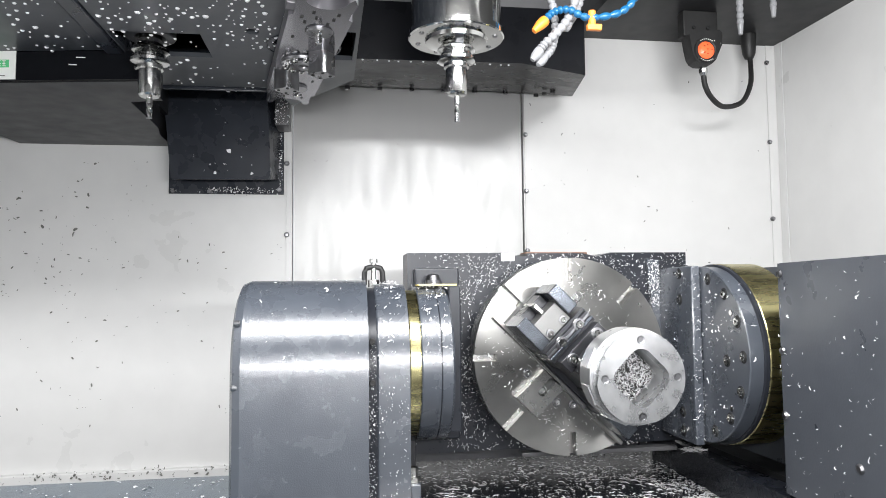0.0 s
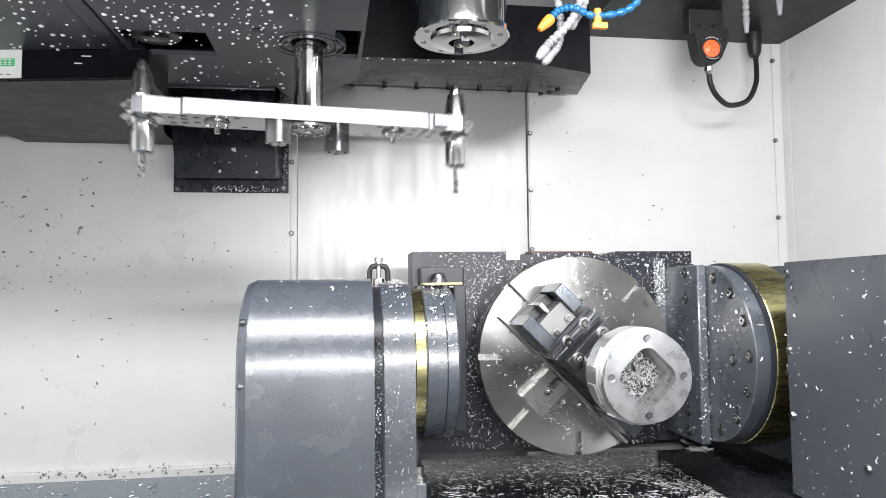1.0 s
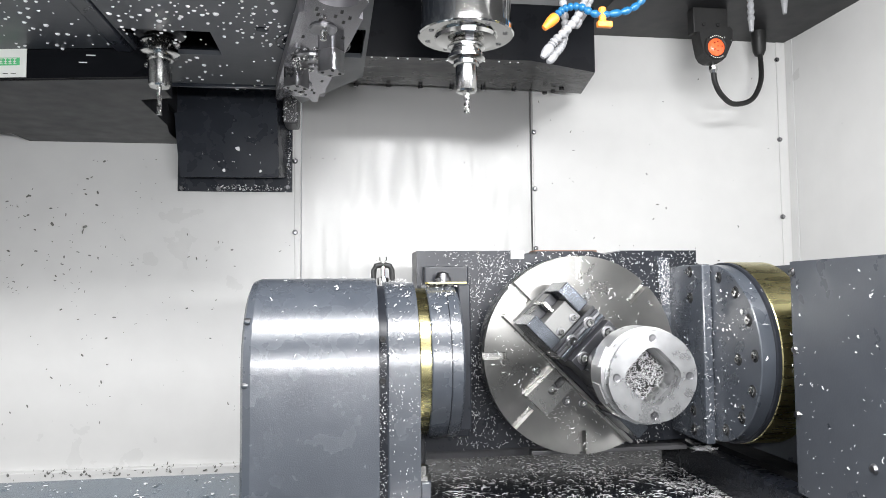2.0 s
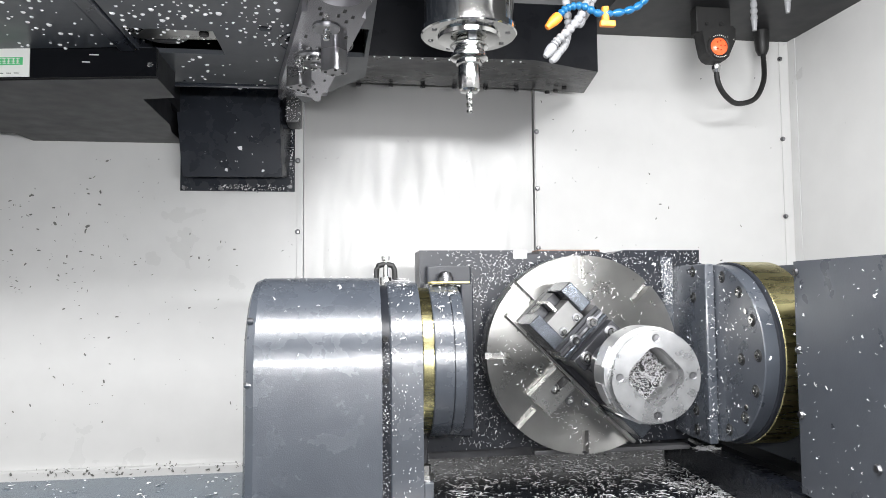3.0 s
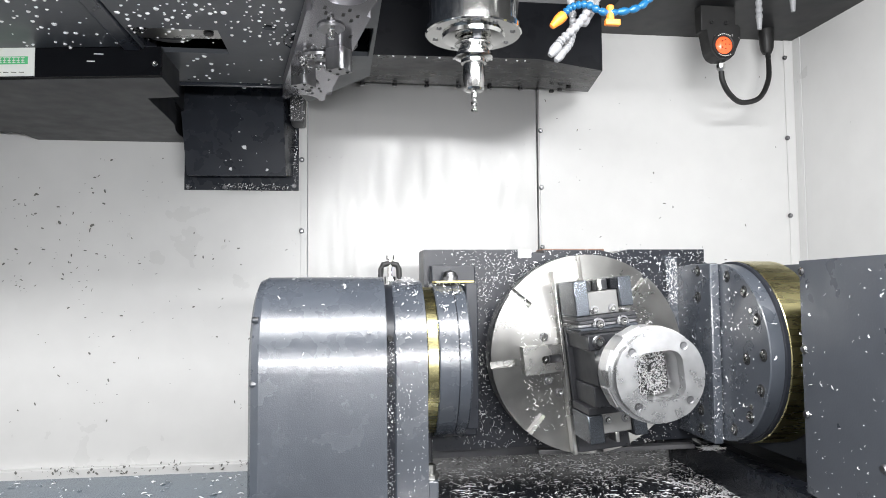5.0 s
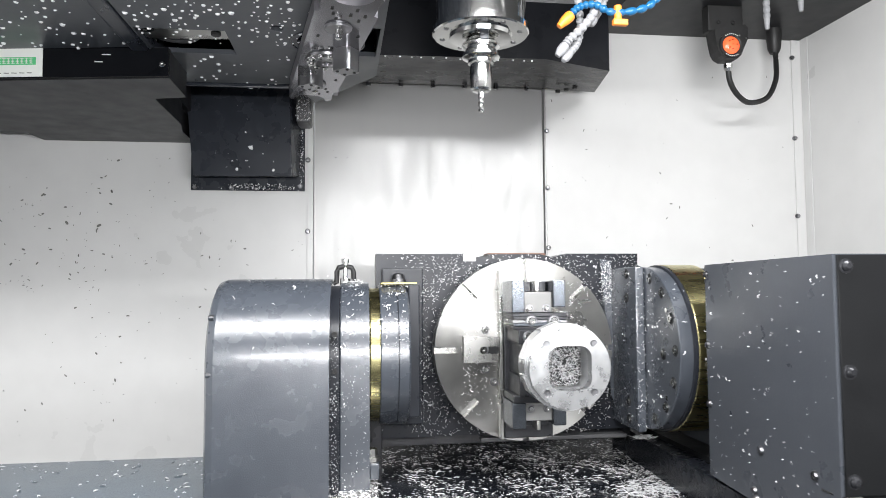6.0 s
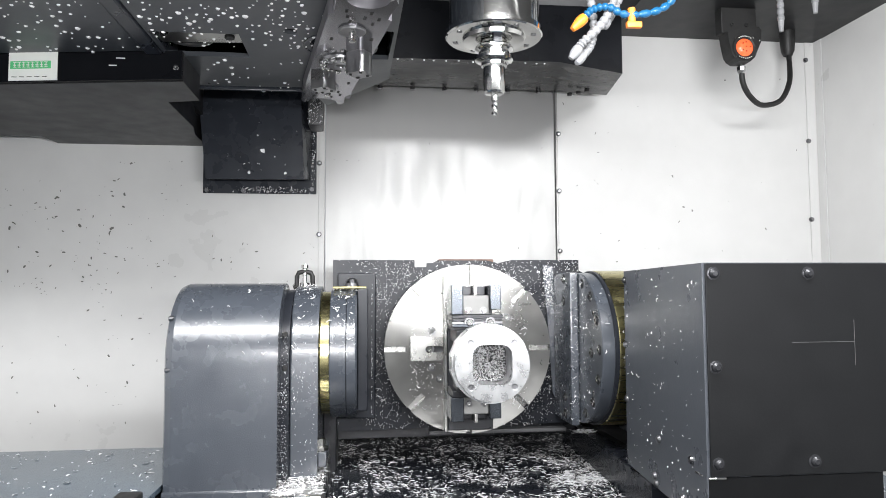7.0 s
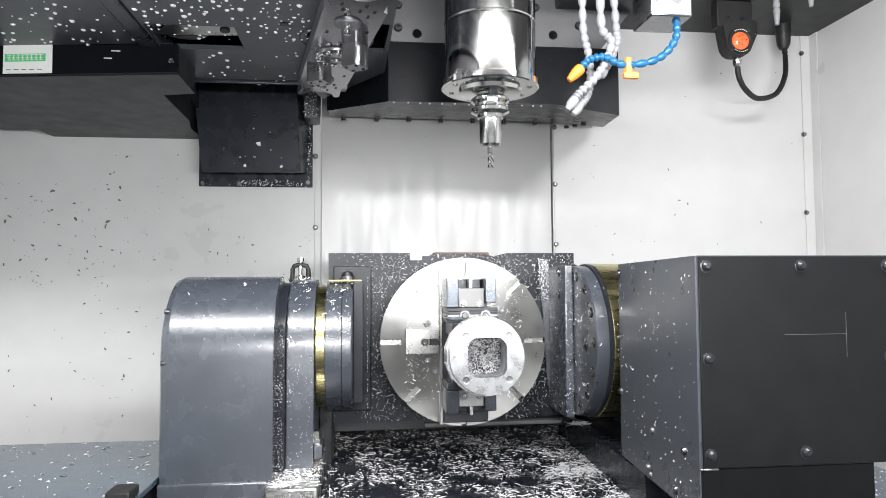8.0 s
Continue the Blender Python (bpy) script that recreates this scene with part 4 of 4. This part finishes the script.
def workpiece():
    """Octagonal aluminium part with a rounded square bore, its origin on the faceplate's centre."""
    th = base("workpiece", DISC, "milled aluminium ring workpiece with a rounded square bore full of swarf", "workpiece")
    x0, y0, z0 = DISC
    m = Matrix.Translation(DISC) @ Matrix(((1, 0, 0, 0), (0, 0, -1, 0), (0, 1, 0, 0), (0, 0, 0, 1)))
    out2 = []
    for q in range(8):
        a = 45 * q
        out2 += circle(0, 0, 0.0605, 5, a - 15, a + 15)
    bore = []
    hw, cr_ = 0.030, 0.016
    for q, (sx, sz) in enumerate(((1, 1), (-1, 1), (-1, -1), (1, -1))):
        bore += circle(sx * (hw - cr_), sz * (hw - cr_), cr_, 6, 90 * q, 90 * q + 90)
    part("body", prism(out2, [bore], 0.226, 0.262, m), ALUFACE, th)
    for a in (112, 157, 202):
        mm = m @ Matrix.Rotation(radians(a), 4, "Z")
        part("pocket_pad", prism([(0.0580, -0.013), (0.0612, -0.013), (0.0612, 0.013), (0.0580, 0.013)], [], 0.232, 0.256, mm), ALU, th)
    part("collar", prism(circle(0, 0, 0.0568, 18, -62, 38) + circle(0, 0, 0.0560, 18, 52, 128) + circle(0, 0, 0.0575, 14, 142, 205) + circle(0, 0, 0.0560, 12, 215, 285), [bore], 0.2625, 0.279, m), ALURING, th)
    part("stem", prism(circle(0, 0, 0.030, 40), [], 0.1285, 0.2255, m), BLACKOX, th, "black fixture post")
    part("fixture_plate", prism(circle(0, 0, 0.048, 8, 22.5, 382.5), [], 0.205, 0.2255, m), BLACKOX, th, "black fixture plate")
    part("bore_floor", B(x0 - 0.034, x0 + 0.034, y0 - 0.2305, y0 - 0.2258, z0 - 0.034, z0 + 0.034), RUBBER, th)
    for a in (45, 135, 225, 315):
        px, pz = x0 + 0.047 * math.cos(radians(a)), z0 + 0.047 * math.sin(radians(a))
        part("bolt_hole", L([(0.0052, -0.0004), (0.0036, -0.0002), (0.0034, 0.0), (0, 0.0)], "y", (px, y0 - 0.2793, pz), 16), DARKSTEEL, th)
    bpy.context.view_layer.update()
    chips("bore_swarf", [((x0 - 0.028, y0 - 0.231 - i * 0.003, z0 - 0.028), (0.056, 0, 0), (0, 0, 0.056), (0, -1, 0.1), 280, 0) for i in range(4)], th, "tangle of bright swarf", size=(0.001, 0.009), wide=(0.04, 0.08), curl=0.3)
    return th


def machine_table():
    th = base("machine_table", (0.30, 1.1, TZ - 0.05), "dark machine table covered in swarf and coolant", "machine table")
    part("slab", B(-0.03, 0.840, 0.64, 1.475, TZ - 0.10, TZ - 0.031, bevel=0.004), DECK, th)
    part("deck", B(0.118, 0.704, 0.64, 1.47, TZ - 0.0305, TZ - 0.012, bevel=0.003), DECK, th)
    part("left_plate", B(0.128, 0.200, 0.66, 1.16, TZ - 0.0118, TZ - 0.004, bevel=0.0015), DECK, th)
    part("pedestal", B(0.0, 0.62, 0.66, 1.40, FLOOR, TZ - 0.101, bevel=0.004), BLACK, th)
    wc = base("way_cover", (-0.44, 0.8, FLOOR), "dark grey steel way cover beside the table, strewn with swarf", "way cover")
    part("top_sheet", B(-0.745, -0.131, 0.45, 1.20, -0.307, -0.297, bevel=0.002), WAYSTEEL, wc)
    part("skirt", B(-0.735, -0.14, 0.47, 1.19, FLOOR, -0.3075), GREY, wc)
    part("side_sheet", B(0.852, 1.10, 0.45, 1.20, -0.335, -0.325, bevel=0.002), WAYSTEEL, wc)
    part("stop_block", B(-0.166, -0.1325, 0.790, 0.835, -0.2968, -0.282, bevel=0.003), RUBBER, wc)
    return th, wc


# ---- sensor lamp and ceiling nozzles ----


def sensor():
    th = base("probe_receiver", (0.90, 1.56, CZ), "black receiver with glowing red window and cable under the ceiling", "sensor")
    part("bracket", B(0.822, 0.910, 1.515, 1.545, 0.606, CZ, bevel=0.003), RUBBER, th)
    cx, cz = 0.863, 0.563
    m = Matrix.Translation((cx, 1.50, cz)) @ AX["y"]
    body = [(-0.040, 0.037), (-0.036, 0.010), (-0.031, -0.014), (-0.024, -0.025), (-0.013, -0.031), (0.015, -0.031), (0.025, -0.022), (0.031, -0.008), (0.042, 0.016), (0.043, 0.044), (0.036, 0.051), (0.0, 0.046)]
    bd = part("body", prism(body, [], -0.010, 0.030, m), RUBBER, th)
    part("bezel", L([(0.0215, -0.012), (0.024, -0.0135), (0.028, -0.0135), (0.030, -0.0105), (0.030, -0.009), (0.0215, -0.009)], "y", (cx, 1.50, cz), 36), RUBBER, bd)
    part("window", L([(0, -0.0185), (0.010, -0.018), (0.016, -0.0155), (0.0205, -0.0115), (0.0205, -0.0101), (0, -0.0101)], "y", (cx, 1.50, cz), 32), LENS, bd, "glowing red window")
    for k in range(9):
        r, a = (0.0, 0.0) if k == 8 else (0.0105, k * math.pi / 4)
        if k % 3 != 1:
            part("led", L([(0, -0.0196), (0.0014, -0.0192), (0.0018, -0.0150), (0, -0.0150)], "y", (cx + r * math.cos(a), 1.50, cz + r * math.sin(a)), 12), LEDAMBER, bd)
    for up in (1, -1):
        bm = bmesh.new()
        for i in range(7):
            a = radians(90 + 11 * (i - 3)) * up
            u, v = cx + 0.026 * math.cos(a), cz + 0.026 * math.sin(a)
            box(bm, u - 0.0014, u + 0.0014, 1.4860, 1.4866, v - 0.0009, v + 0.0009)
        part("writing", bm, PAPER, bd, "arc of tiny white writing")
    for dx, dz in ((-0.022, 0.020), (0.021, 0.024), (-0.020, -0.020), (0.023, -0.017), (0.037, 0.018)):
        part("screw", bolt(bmesh.new(), (cx + dx, 1.490, cz + dz), "y", -1, 0.0026, 0.002), CHROME, bd)
    for x in (0.848, 0.884):
        part("screw", bolt(bmesh.new(), (x, 1.515, 0.627), "y", -1, 0.005, 0.004), RUBBER, th)
    part("gland", L([(0, 0.534), (0.0075, 0.534), (0.0075, 0.528), (0.011, 0.527), (0.0105, 0.518), (0.007, 0.511), (0, 0.510)], "z", (0.871, 1.52, 0), 8), CHROME, th, "steel cable gland")
    part("cable", tube(spline([(0.871, 1.52, 0.522), (0.878, 1.525, 0.488), (0.904, 1.54, 0.462), (0.952, 1.57, 0.452), (1.018, 1.60, 0.474), (1.056, 1.62, 0.525), (1.072, 1.64, 0.58), (1.075, 1.65, 0.63)], 48), 0.0064, 20), RUBBER, th, "black cable loop")
    part("cable_entry", L([(0.0065, 0.604), (0.011, 0.606), (0.016, 0.618), (0.019, 0.650), (0.019, CZ), (0, CZ)], "z", (1.075, 1.65, 0), 20), RUBBER, th)
    for i, (x, y, n) in enumerate(((0.884, 1.38, 6), (0.965, 1.38, 3))):
        nz = base("ceiling_nozzle", (x, y, CZ), "milky segmented flush nozzle under the ceiling", "nozzle", "ceiling nozzles")
        prof = []
        z = CZ
        for k in range(n):
            prof += [(0.0055, z), (0.0075, z - 0.005), (0.0075, z - 0.010), (0.0055, z - 0.014)]
            z -= 0.0145
        prof += [(0.0065, z), (0.0045, z - 0.022), (0, z - 0.022)]
        part("stem", L(prof, "z", (x, y, 0), 16), CLEAR, nz)


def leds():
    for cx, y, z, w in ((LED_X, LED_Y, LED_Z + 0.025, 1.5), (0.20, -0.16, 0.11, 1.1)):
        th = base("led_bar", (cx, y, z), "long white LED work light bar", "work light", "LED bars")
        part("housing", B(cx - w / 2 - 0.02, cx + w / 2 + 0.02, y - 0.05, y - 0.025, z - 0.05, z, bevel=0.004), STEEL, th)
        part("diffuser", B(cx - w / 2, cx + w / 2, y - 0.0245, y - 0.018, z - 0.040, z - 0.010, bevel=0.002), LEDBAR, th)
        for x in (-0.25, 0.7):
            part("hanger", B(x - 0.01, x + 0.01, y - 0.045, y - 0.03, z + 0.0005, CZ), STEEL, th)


enclosure()
magazine()
SHUT = shutter()
HEAD = head()
TOOL_A = tool("drill_tool", (0.200, 1.10), 0.405, 0.0042, 0.044, "polished tool holder with a long drill")
TOOL_B = tool("mill_tool", POT, 0.405, 0.0050, 0.034, "polished tool holder with an end mill")
ARM = arm()
TABLE = rotary_table()
FACE = faceplate(TABLE)
WORK = workpiece()
BED, WAY = machine_table()
sensor()
leds()

# ---- swarf ----


def swarf():
    deck = TZ - 0.012
    chips("table_swarf", [((0.12, 0.65, deck), (0.52, 0, 0), (0, 0.40, 0), (0, 0, 1), 2500, 2.2), ((0.12, 1.0, deck), (0.54, 0, 0), (0, 0.46, 0), (0, 0, 1), 1700, 1.8),
                          ((0.13, 1.02, deck), (0.55, 0, 0), (0, 0.30, 0), (0, 0, 1), 900, 0), ((0.54, 0.85, deck), (0.10, 0, 0), (0, 0.3, 0), (0, 0, 1), 900, 0.8), ((0.128, 0.70, TZ - 0.0038), (0.07, 0, 0), (0, 0.46, 0), (0, 0, 1), 420, 1.6), ((0.042, 0.858, TZ + 0.0262), (0.076, 0, 0), (0, 0.165, 0), (0, 0, 1), 800, 0.4)], BED, "bright swarf heaped on the table", size=(0.003, 0.013), wide=(0.08, 0.18), curl=0.45)
    chips("curled_swarf", [((0.14, 0.80, deck + 0.001), (0.48, 0, 0), (0, 0.55, 0), (0, 0, 1), 420, 2.6), ((0.50, 0.82, deck + 0.001), (0.13, 0, 0), (0, 0.40, 0), (0, 0, 1), 420, 1.5), ((0.61, 1.16, TZ + 0.045), (0.04, 0, 0), (0, 0.03, 0), (0, 0, 1), 120, 0)], BED, "long bright curls of swarf in clumps", size=(0.007, 0.020), wide=(0.07, 0.12), curl=0.5)
    chips("swarf_on_cover", [((-0.74, 0.60, -0.297), (0.60, 0, 0), (0, 0.59, 0), (0, 0, 1), 420, 0.8), ((0.855, 0.46, -0.325), (0.24, 0, 0), (0, 0.7, 0), (0, 0, 1), 900, 0.5)], WAY, "bright swarf on the way cover", size=(0.003, 0.012), wide=(0.15, 0.45))
    cyl = []
    for x0, x1, r, dens, yc in ((-0.11, 0.045, 0.127, 7, AYH), (0.062, 0.097, 0.122, 15, AY), (0.126, 0.168, 0.118, 24, AY), (0.584, 0.66, 0.1430, 6, AYR)):
        for k in range(12):
            a = math.pi * (0.02 + 0.08 * k)
            p = (x0, yc - (r + 0.0003) * math.cos(a), AZ + (r + 0.0003) * math.sin(a))
            t = (0, r * 0.24 * math.sin(a), r * 0.24 * math.cos(a))
            cyl.append((p, (x1 - x0, 0, 0), t, (0, -math.cos(a), math.sin(a)), dens, 0))
    chips("swarf_on_housing", cyl, TABLE, "bright swarf stuck to the housing", size=(0.002, 0.0075))
    chips("swarf_on_cradle", [((0.13, 1.1598, -0.265), (0.49, 0, 0), (0, 0, 0.33), (0, -1, 0), 4300, 0.8),
                              ((0.566, 1.0368, -0.24), (0.015, 0, 0), (0, 0, 0.27), (0, -1, 0), 110, 0),
                              ((0.5652, 1.04, -0.24), (0, 0.11, 0), (0, 0, 0.27), (-1, 0, 0), 60, 0),
                              ((0.5817, AYR - 0.10, AZR - 0.10), (0, 0.10, 0), (0, 0, 0.20), (-1, 0, 0), 110, 0),
                              ((0.5800, 0.56, -0.27), (0.0285, 0.32, 0), (0, 0, 0.30), (-1, 0.0892, 0), 150, 0.6),
                              ((0.1962, 1.0, -0.23), (0, 0.1, 0), (0, 0, 0.25), (1, 0, 0), 60, 0)], TABLE, "bright swarf stuck to the cradle", size=(0.002, 0.0058))
    chips("fine_swarf", [((0.544, 1.1478, -0.030), (0.021, 0, 0), (0, 0, 0.084), (0, -1, 0), 420, 0), ((0.0475, AY - 0.1364, -0.30), (0.012, 0, 0), (0, 0, 0.23), (0, -1, 0), 240, 0.5), ((0.061, AY - 0.1224, -0.32), (0.044, 0, 0), (0, 0, 0.21), (0, -1, 0), 150, 0.5)], TABLE, "fine glittering swarf", size=(0.0008, 0.003), wide=(0.2, 0.5))
    chips("swarf_on_plate", [((PLATE.x - 0.112, PLATE.y - 0.0003, PLATE.z - 0.112), (0.23, 0, 0), (0, 0, 0.23), (0, -1, 0), 800, 0.5)], FACE, "bright swarf stuck to the faceplate", size=(0.002, 0.007))
    chips("wall_swarf", [((-0.90, W - 0.0004, -0.3), (0.78, 0, 0), (0, 0, 0.62), (0, -1, 0), 150, 1.4), ((-0.90, W - 0.0004, 0.0), (0.42, 0, 0), (0, 0, 0.25), (0, -1, 0), 130, 1.0),
                         ((XL + 0.004, W - 0.0004, -0.25), (0.02, 0, 0), (0, 0, 0.55), (0, -1, 0), 120, 0.6), ((0.49, W - 0.0004, 0.05), (0.66, 0, 0), (0, 0, 0.55), (0, -1, 0), 36, 0.5), ((-0.90, W - 0.0206, -0.415), (0.79, 0, 0), (0, 0, 0.02), (0, -1, 0), 160, 0.8)], None, "dark specks of swarf stuck to the white wall", DARKCHIP, (0.002, 0.008), (0.2, 0.6), 0.3)
    chips("guard_swarf", [((-0.36, 1.6188, 0.275), (0.2, 0, 0), (0, 0, 0.15), (0, -1, 0), 16, 0), ((-0.39, W - 0.0046, 0.245), (0.25, 0, 0), (0, 0, 0.014), (0, -1, 0), 160, 0.8), ((-0.138, W - 0.0046, 0.26), (0.01, 0, 0), (0, 0, 0.13), (0, -1, 0), 70, 0), ((-0.141, 1.6395, 0.398), (0.032, 0, 0), (0, 0, 0.10), (0, -1, 0), 150, 0.3)], None, "bright swarf stuck to the black guard", CHIP, (0.0015, 0.005), (0.2, 0.6))
    chips("centre_swarf", [((-0.09, W + 0.0036, -0.1), (0.55, 0, 0), (0, 0, 0.5), (0, -1, 0), 60, 0.3)], None, "specks of swarf on the stainless cover", DARKCHIP, (0.002, 0.006))
    drops("ceiling_drop", ((-0.335, 0.87, 0.24, 0.28, MZ, 170), (-0.30, 1.20, 0.20, 0.20, MZ, 40), (-0.12, 0.90, 0.08, 0.30, MZ, 14), (-0.62, 0.87, 0.24, 0.34, MZ + 0.004, 130)))


def drops(name, fields):
    """Flat pale drops that hang under the housing plates."""
    vs, fs, done = [], [], []
    for x0, y0, w, d, z, count in fields:
        for _ in range(count):
            for _ in range(8):
                p = Vector((x0 + rng.random() * w, y0 + rng.random() * d, z))
                if rng.random() < 0.6 + 0.7 * noise.noise(p * 9) and all((p - q).length > 0.009 for q in done):
                    break
            done.append(p)
            r = rng.choice((0.0019, 0.0027, 0.0036, 0.0043)) * rng.uniform(0.7, 1.15)
            k = len(vs)
            st, tw = rng.uniform(0.6, 1.0), rng.uniform(0, 3)
            for q, hh in ((1.0, 0.0), (0.65, 0.5)):
                for i in range(8):
                    a = i * math.pi / 4
                    u, v = r * q * math.cos(a), r * q * st * math.sin(a)
                    vs.append((p.x + u * math.cos(tw) - v * math.sin(tw), p.y + u * math.sin(tw) + v * math.cos(tw), z - 0.0003 - hh * r))
            vs.append((p.x, p.y, z - 0.0003 - 0.62 * r))
            for i in range(8):
                j = (i + 1) % 8
                fs += [(k + i, k + j, k + 8 + j, k + 8 + i), (k + 8 + i, k + 8 + j, k + 16)]
    me = bpy.data.meshes.new(name)
    me.from_pydata(vs, [], fs)
    me.materials.append(CHIP)
    tagged(new(name, me), "pale drops and swarf under the magazine housing", "drops", kind="stuff")


swarf()

# ---- what moves ----
# seconds, table x and y travel
TRAVEL = [(0, 0, 0), (4.9, 0, 0), (5.2, -0.004, 0.006), (5.4, -0.024, 0.034), (5.8, -0.068, 0.094), (6, -0.088, 0.118), (6.5, -0.143, 0.184), (6.85, -0.188, 0.232), (7, -0.193, 0.235), (7.5, -0.194, 0.235), (8, -0.194, 0.235)]
# seconds, faceplate turn in degrees, anticlockwise as seen
TURN = [(0, 45), (4.2, 45), (4.3, 43.5), (4.4, 37.5), (4.5, 31), (4.6, 25.8), (4.7, 20.5), (4.9, 10), (5.05, 3), (5.15, 0.5), (5.3, 0), (8, 0)]
# seconds, changer arm angle, arm drop
SWAP = [(0, -72.5, 0), (0.2, -71.5, 0), (0.3, -37, 0), (0.4, -4, 0), (0.47, 0, 0), (0.8, 0, 0), (0.85, 0, 0.025), (0.9, 0, 0.070), (0.97, 5, 0.103), (1.0, 16, 0.110), (1.05, 50, 0.112), (1.1, 90, 0.112), (1.15, 142, 0.112), (1.2, 170, 0.112), (1.24, 179, 0.088), (1.3, 180, 0.018), (1.35, 180, 0.003), (1.4, 180, 0), (1.46, 180, 0), (1.5, 174, 0), (1.55, 138, 0), (1.6, 110, 0), (1.65, 107.5, 0), (8, 107.5, 0)]
# seconds, spindle drop
DROP = [(0, 0), (7.1, 0), (7.2, 0.002), (7.35, 0.012), (7.5, 0.031), (7.75, 0.064), (8, 0.097)]


def lerp(table, t, k):
    for a, b in zip(table, table[1:]):
        if a[0] <= t <= b[0]:
            f = (t - a[0]) / (b[0] - a[0])
            return a[k] + (b[k] - a[k]) * f
    return table[-1][k]


def motions():
    def slide(ob, rows):
        m0 = ob.matrix_basis.copy()
        walk(ob, [(t, Matrix.Translation(d) @ m0) for t, d in rows])

    travel = [(t, Vector((x, y, 0))) for t, x, y in TRAVEL]
    for ob in (TABLE, BED, WAY):
        slide(ob, travel)
    times = sorted({r[0] for r in TRAVEL} | {r[0] for r in TURN})
    walk(WORK, [(t, Matrix.Translation(DISC + Vector((lerp(TRAVEL, t, 1), lerp(TRAVEL, t, 2), 0))) @ pose(0, 0, 0, 0, -lerp(TURN, t, 1), 0)) for t in times])
    m0 = FACE.matrix_basis.copy()
    walk(FACE, [(t, m0 @ pose(0, 0, 0, 0, -a, 0)) for t, a in TURN])
    m0 = ARM.matrix_basis.copy()
    walk(ARM, [(t, Matrix.Translation((0, 0, -d)) @ m0 @ pose(0, 0, 0, 0, 0, a)) for t, a, d in SWAP])
    hub = Matrix.Translation((HUB[0], HUB[1], 0))

    def carried(a, d):
        return Matrix.Translation((0, 0, -d)) @ hub @ pose(0, 0, 0, 0, 0, a) @ hub.inverted()

    swing = [r for r in SWAP if 0.47 <= r[0] <= 1.46]
    m0 = TOOL_A.matrix_basis.copy()
    end = carried(180, 0) @ m0
    back = Matrix.Translation((0, 0, 0.012)) @ end
    # the drill goes to the pot and up into the magazine
    walk(TOOL_A, [(0, m0)] + [(t, carried(a, d) @ m0) for t, a, d in swing] + [(1.75, end), (2.0, back), (2.5, Matrix.Translation((0, 0, 0.16)) @ back), (8, Matrix.Translation((0, 0, 0.16)) @ back)])
    m0 = TOOL_B.matrix_basis.copy()
    end = carried(180, 0) @ m0
    walk(TOOL_B, [(0, m0)] + [(t, carried(a, d) @ m0) for t, a, d in swing] + [(t, Matrix.Translation((0, 0, -z)) @ end) for t, z in DROP if t > 2])
    slide(SHUT, [(0, Vector((0, 0.16, 0))), (2.2, Vector((0, 0.16, 0))), (2.45, Vector((0, 0.06, 0))), (2.65, Vector((0, 0, 0))), (8, Vector((0, 0, 0)))])
    slide(HEAD, [(t, Vector((0, 0, -z))) for t, z in DROP])


motions()
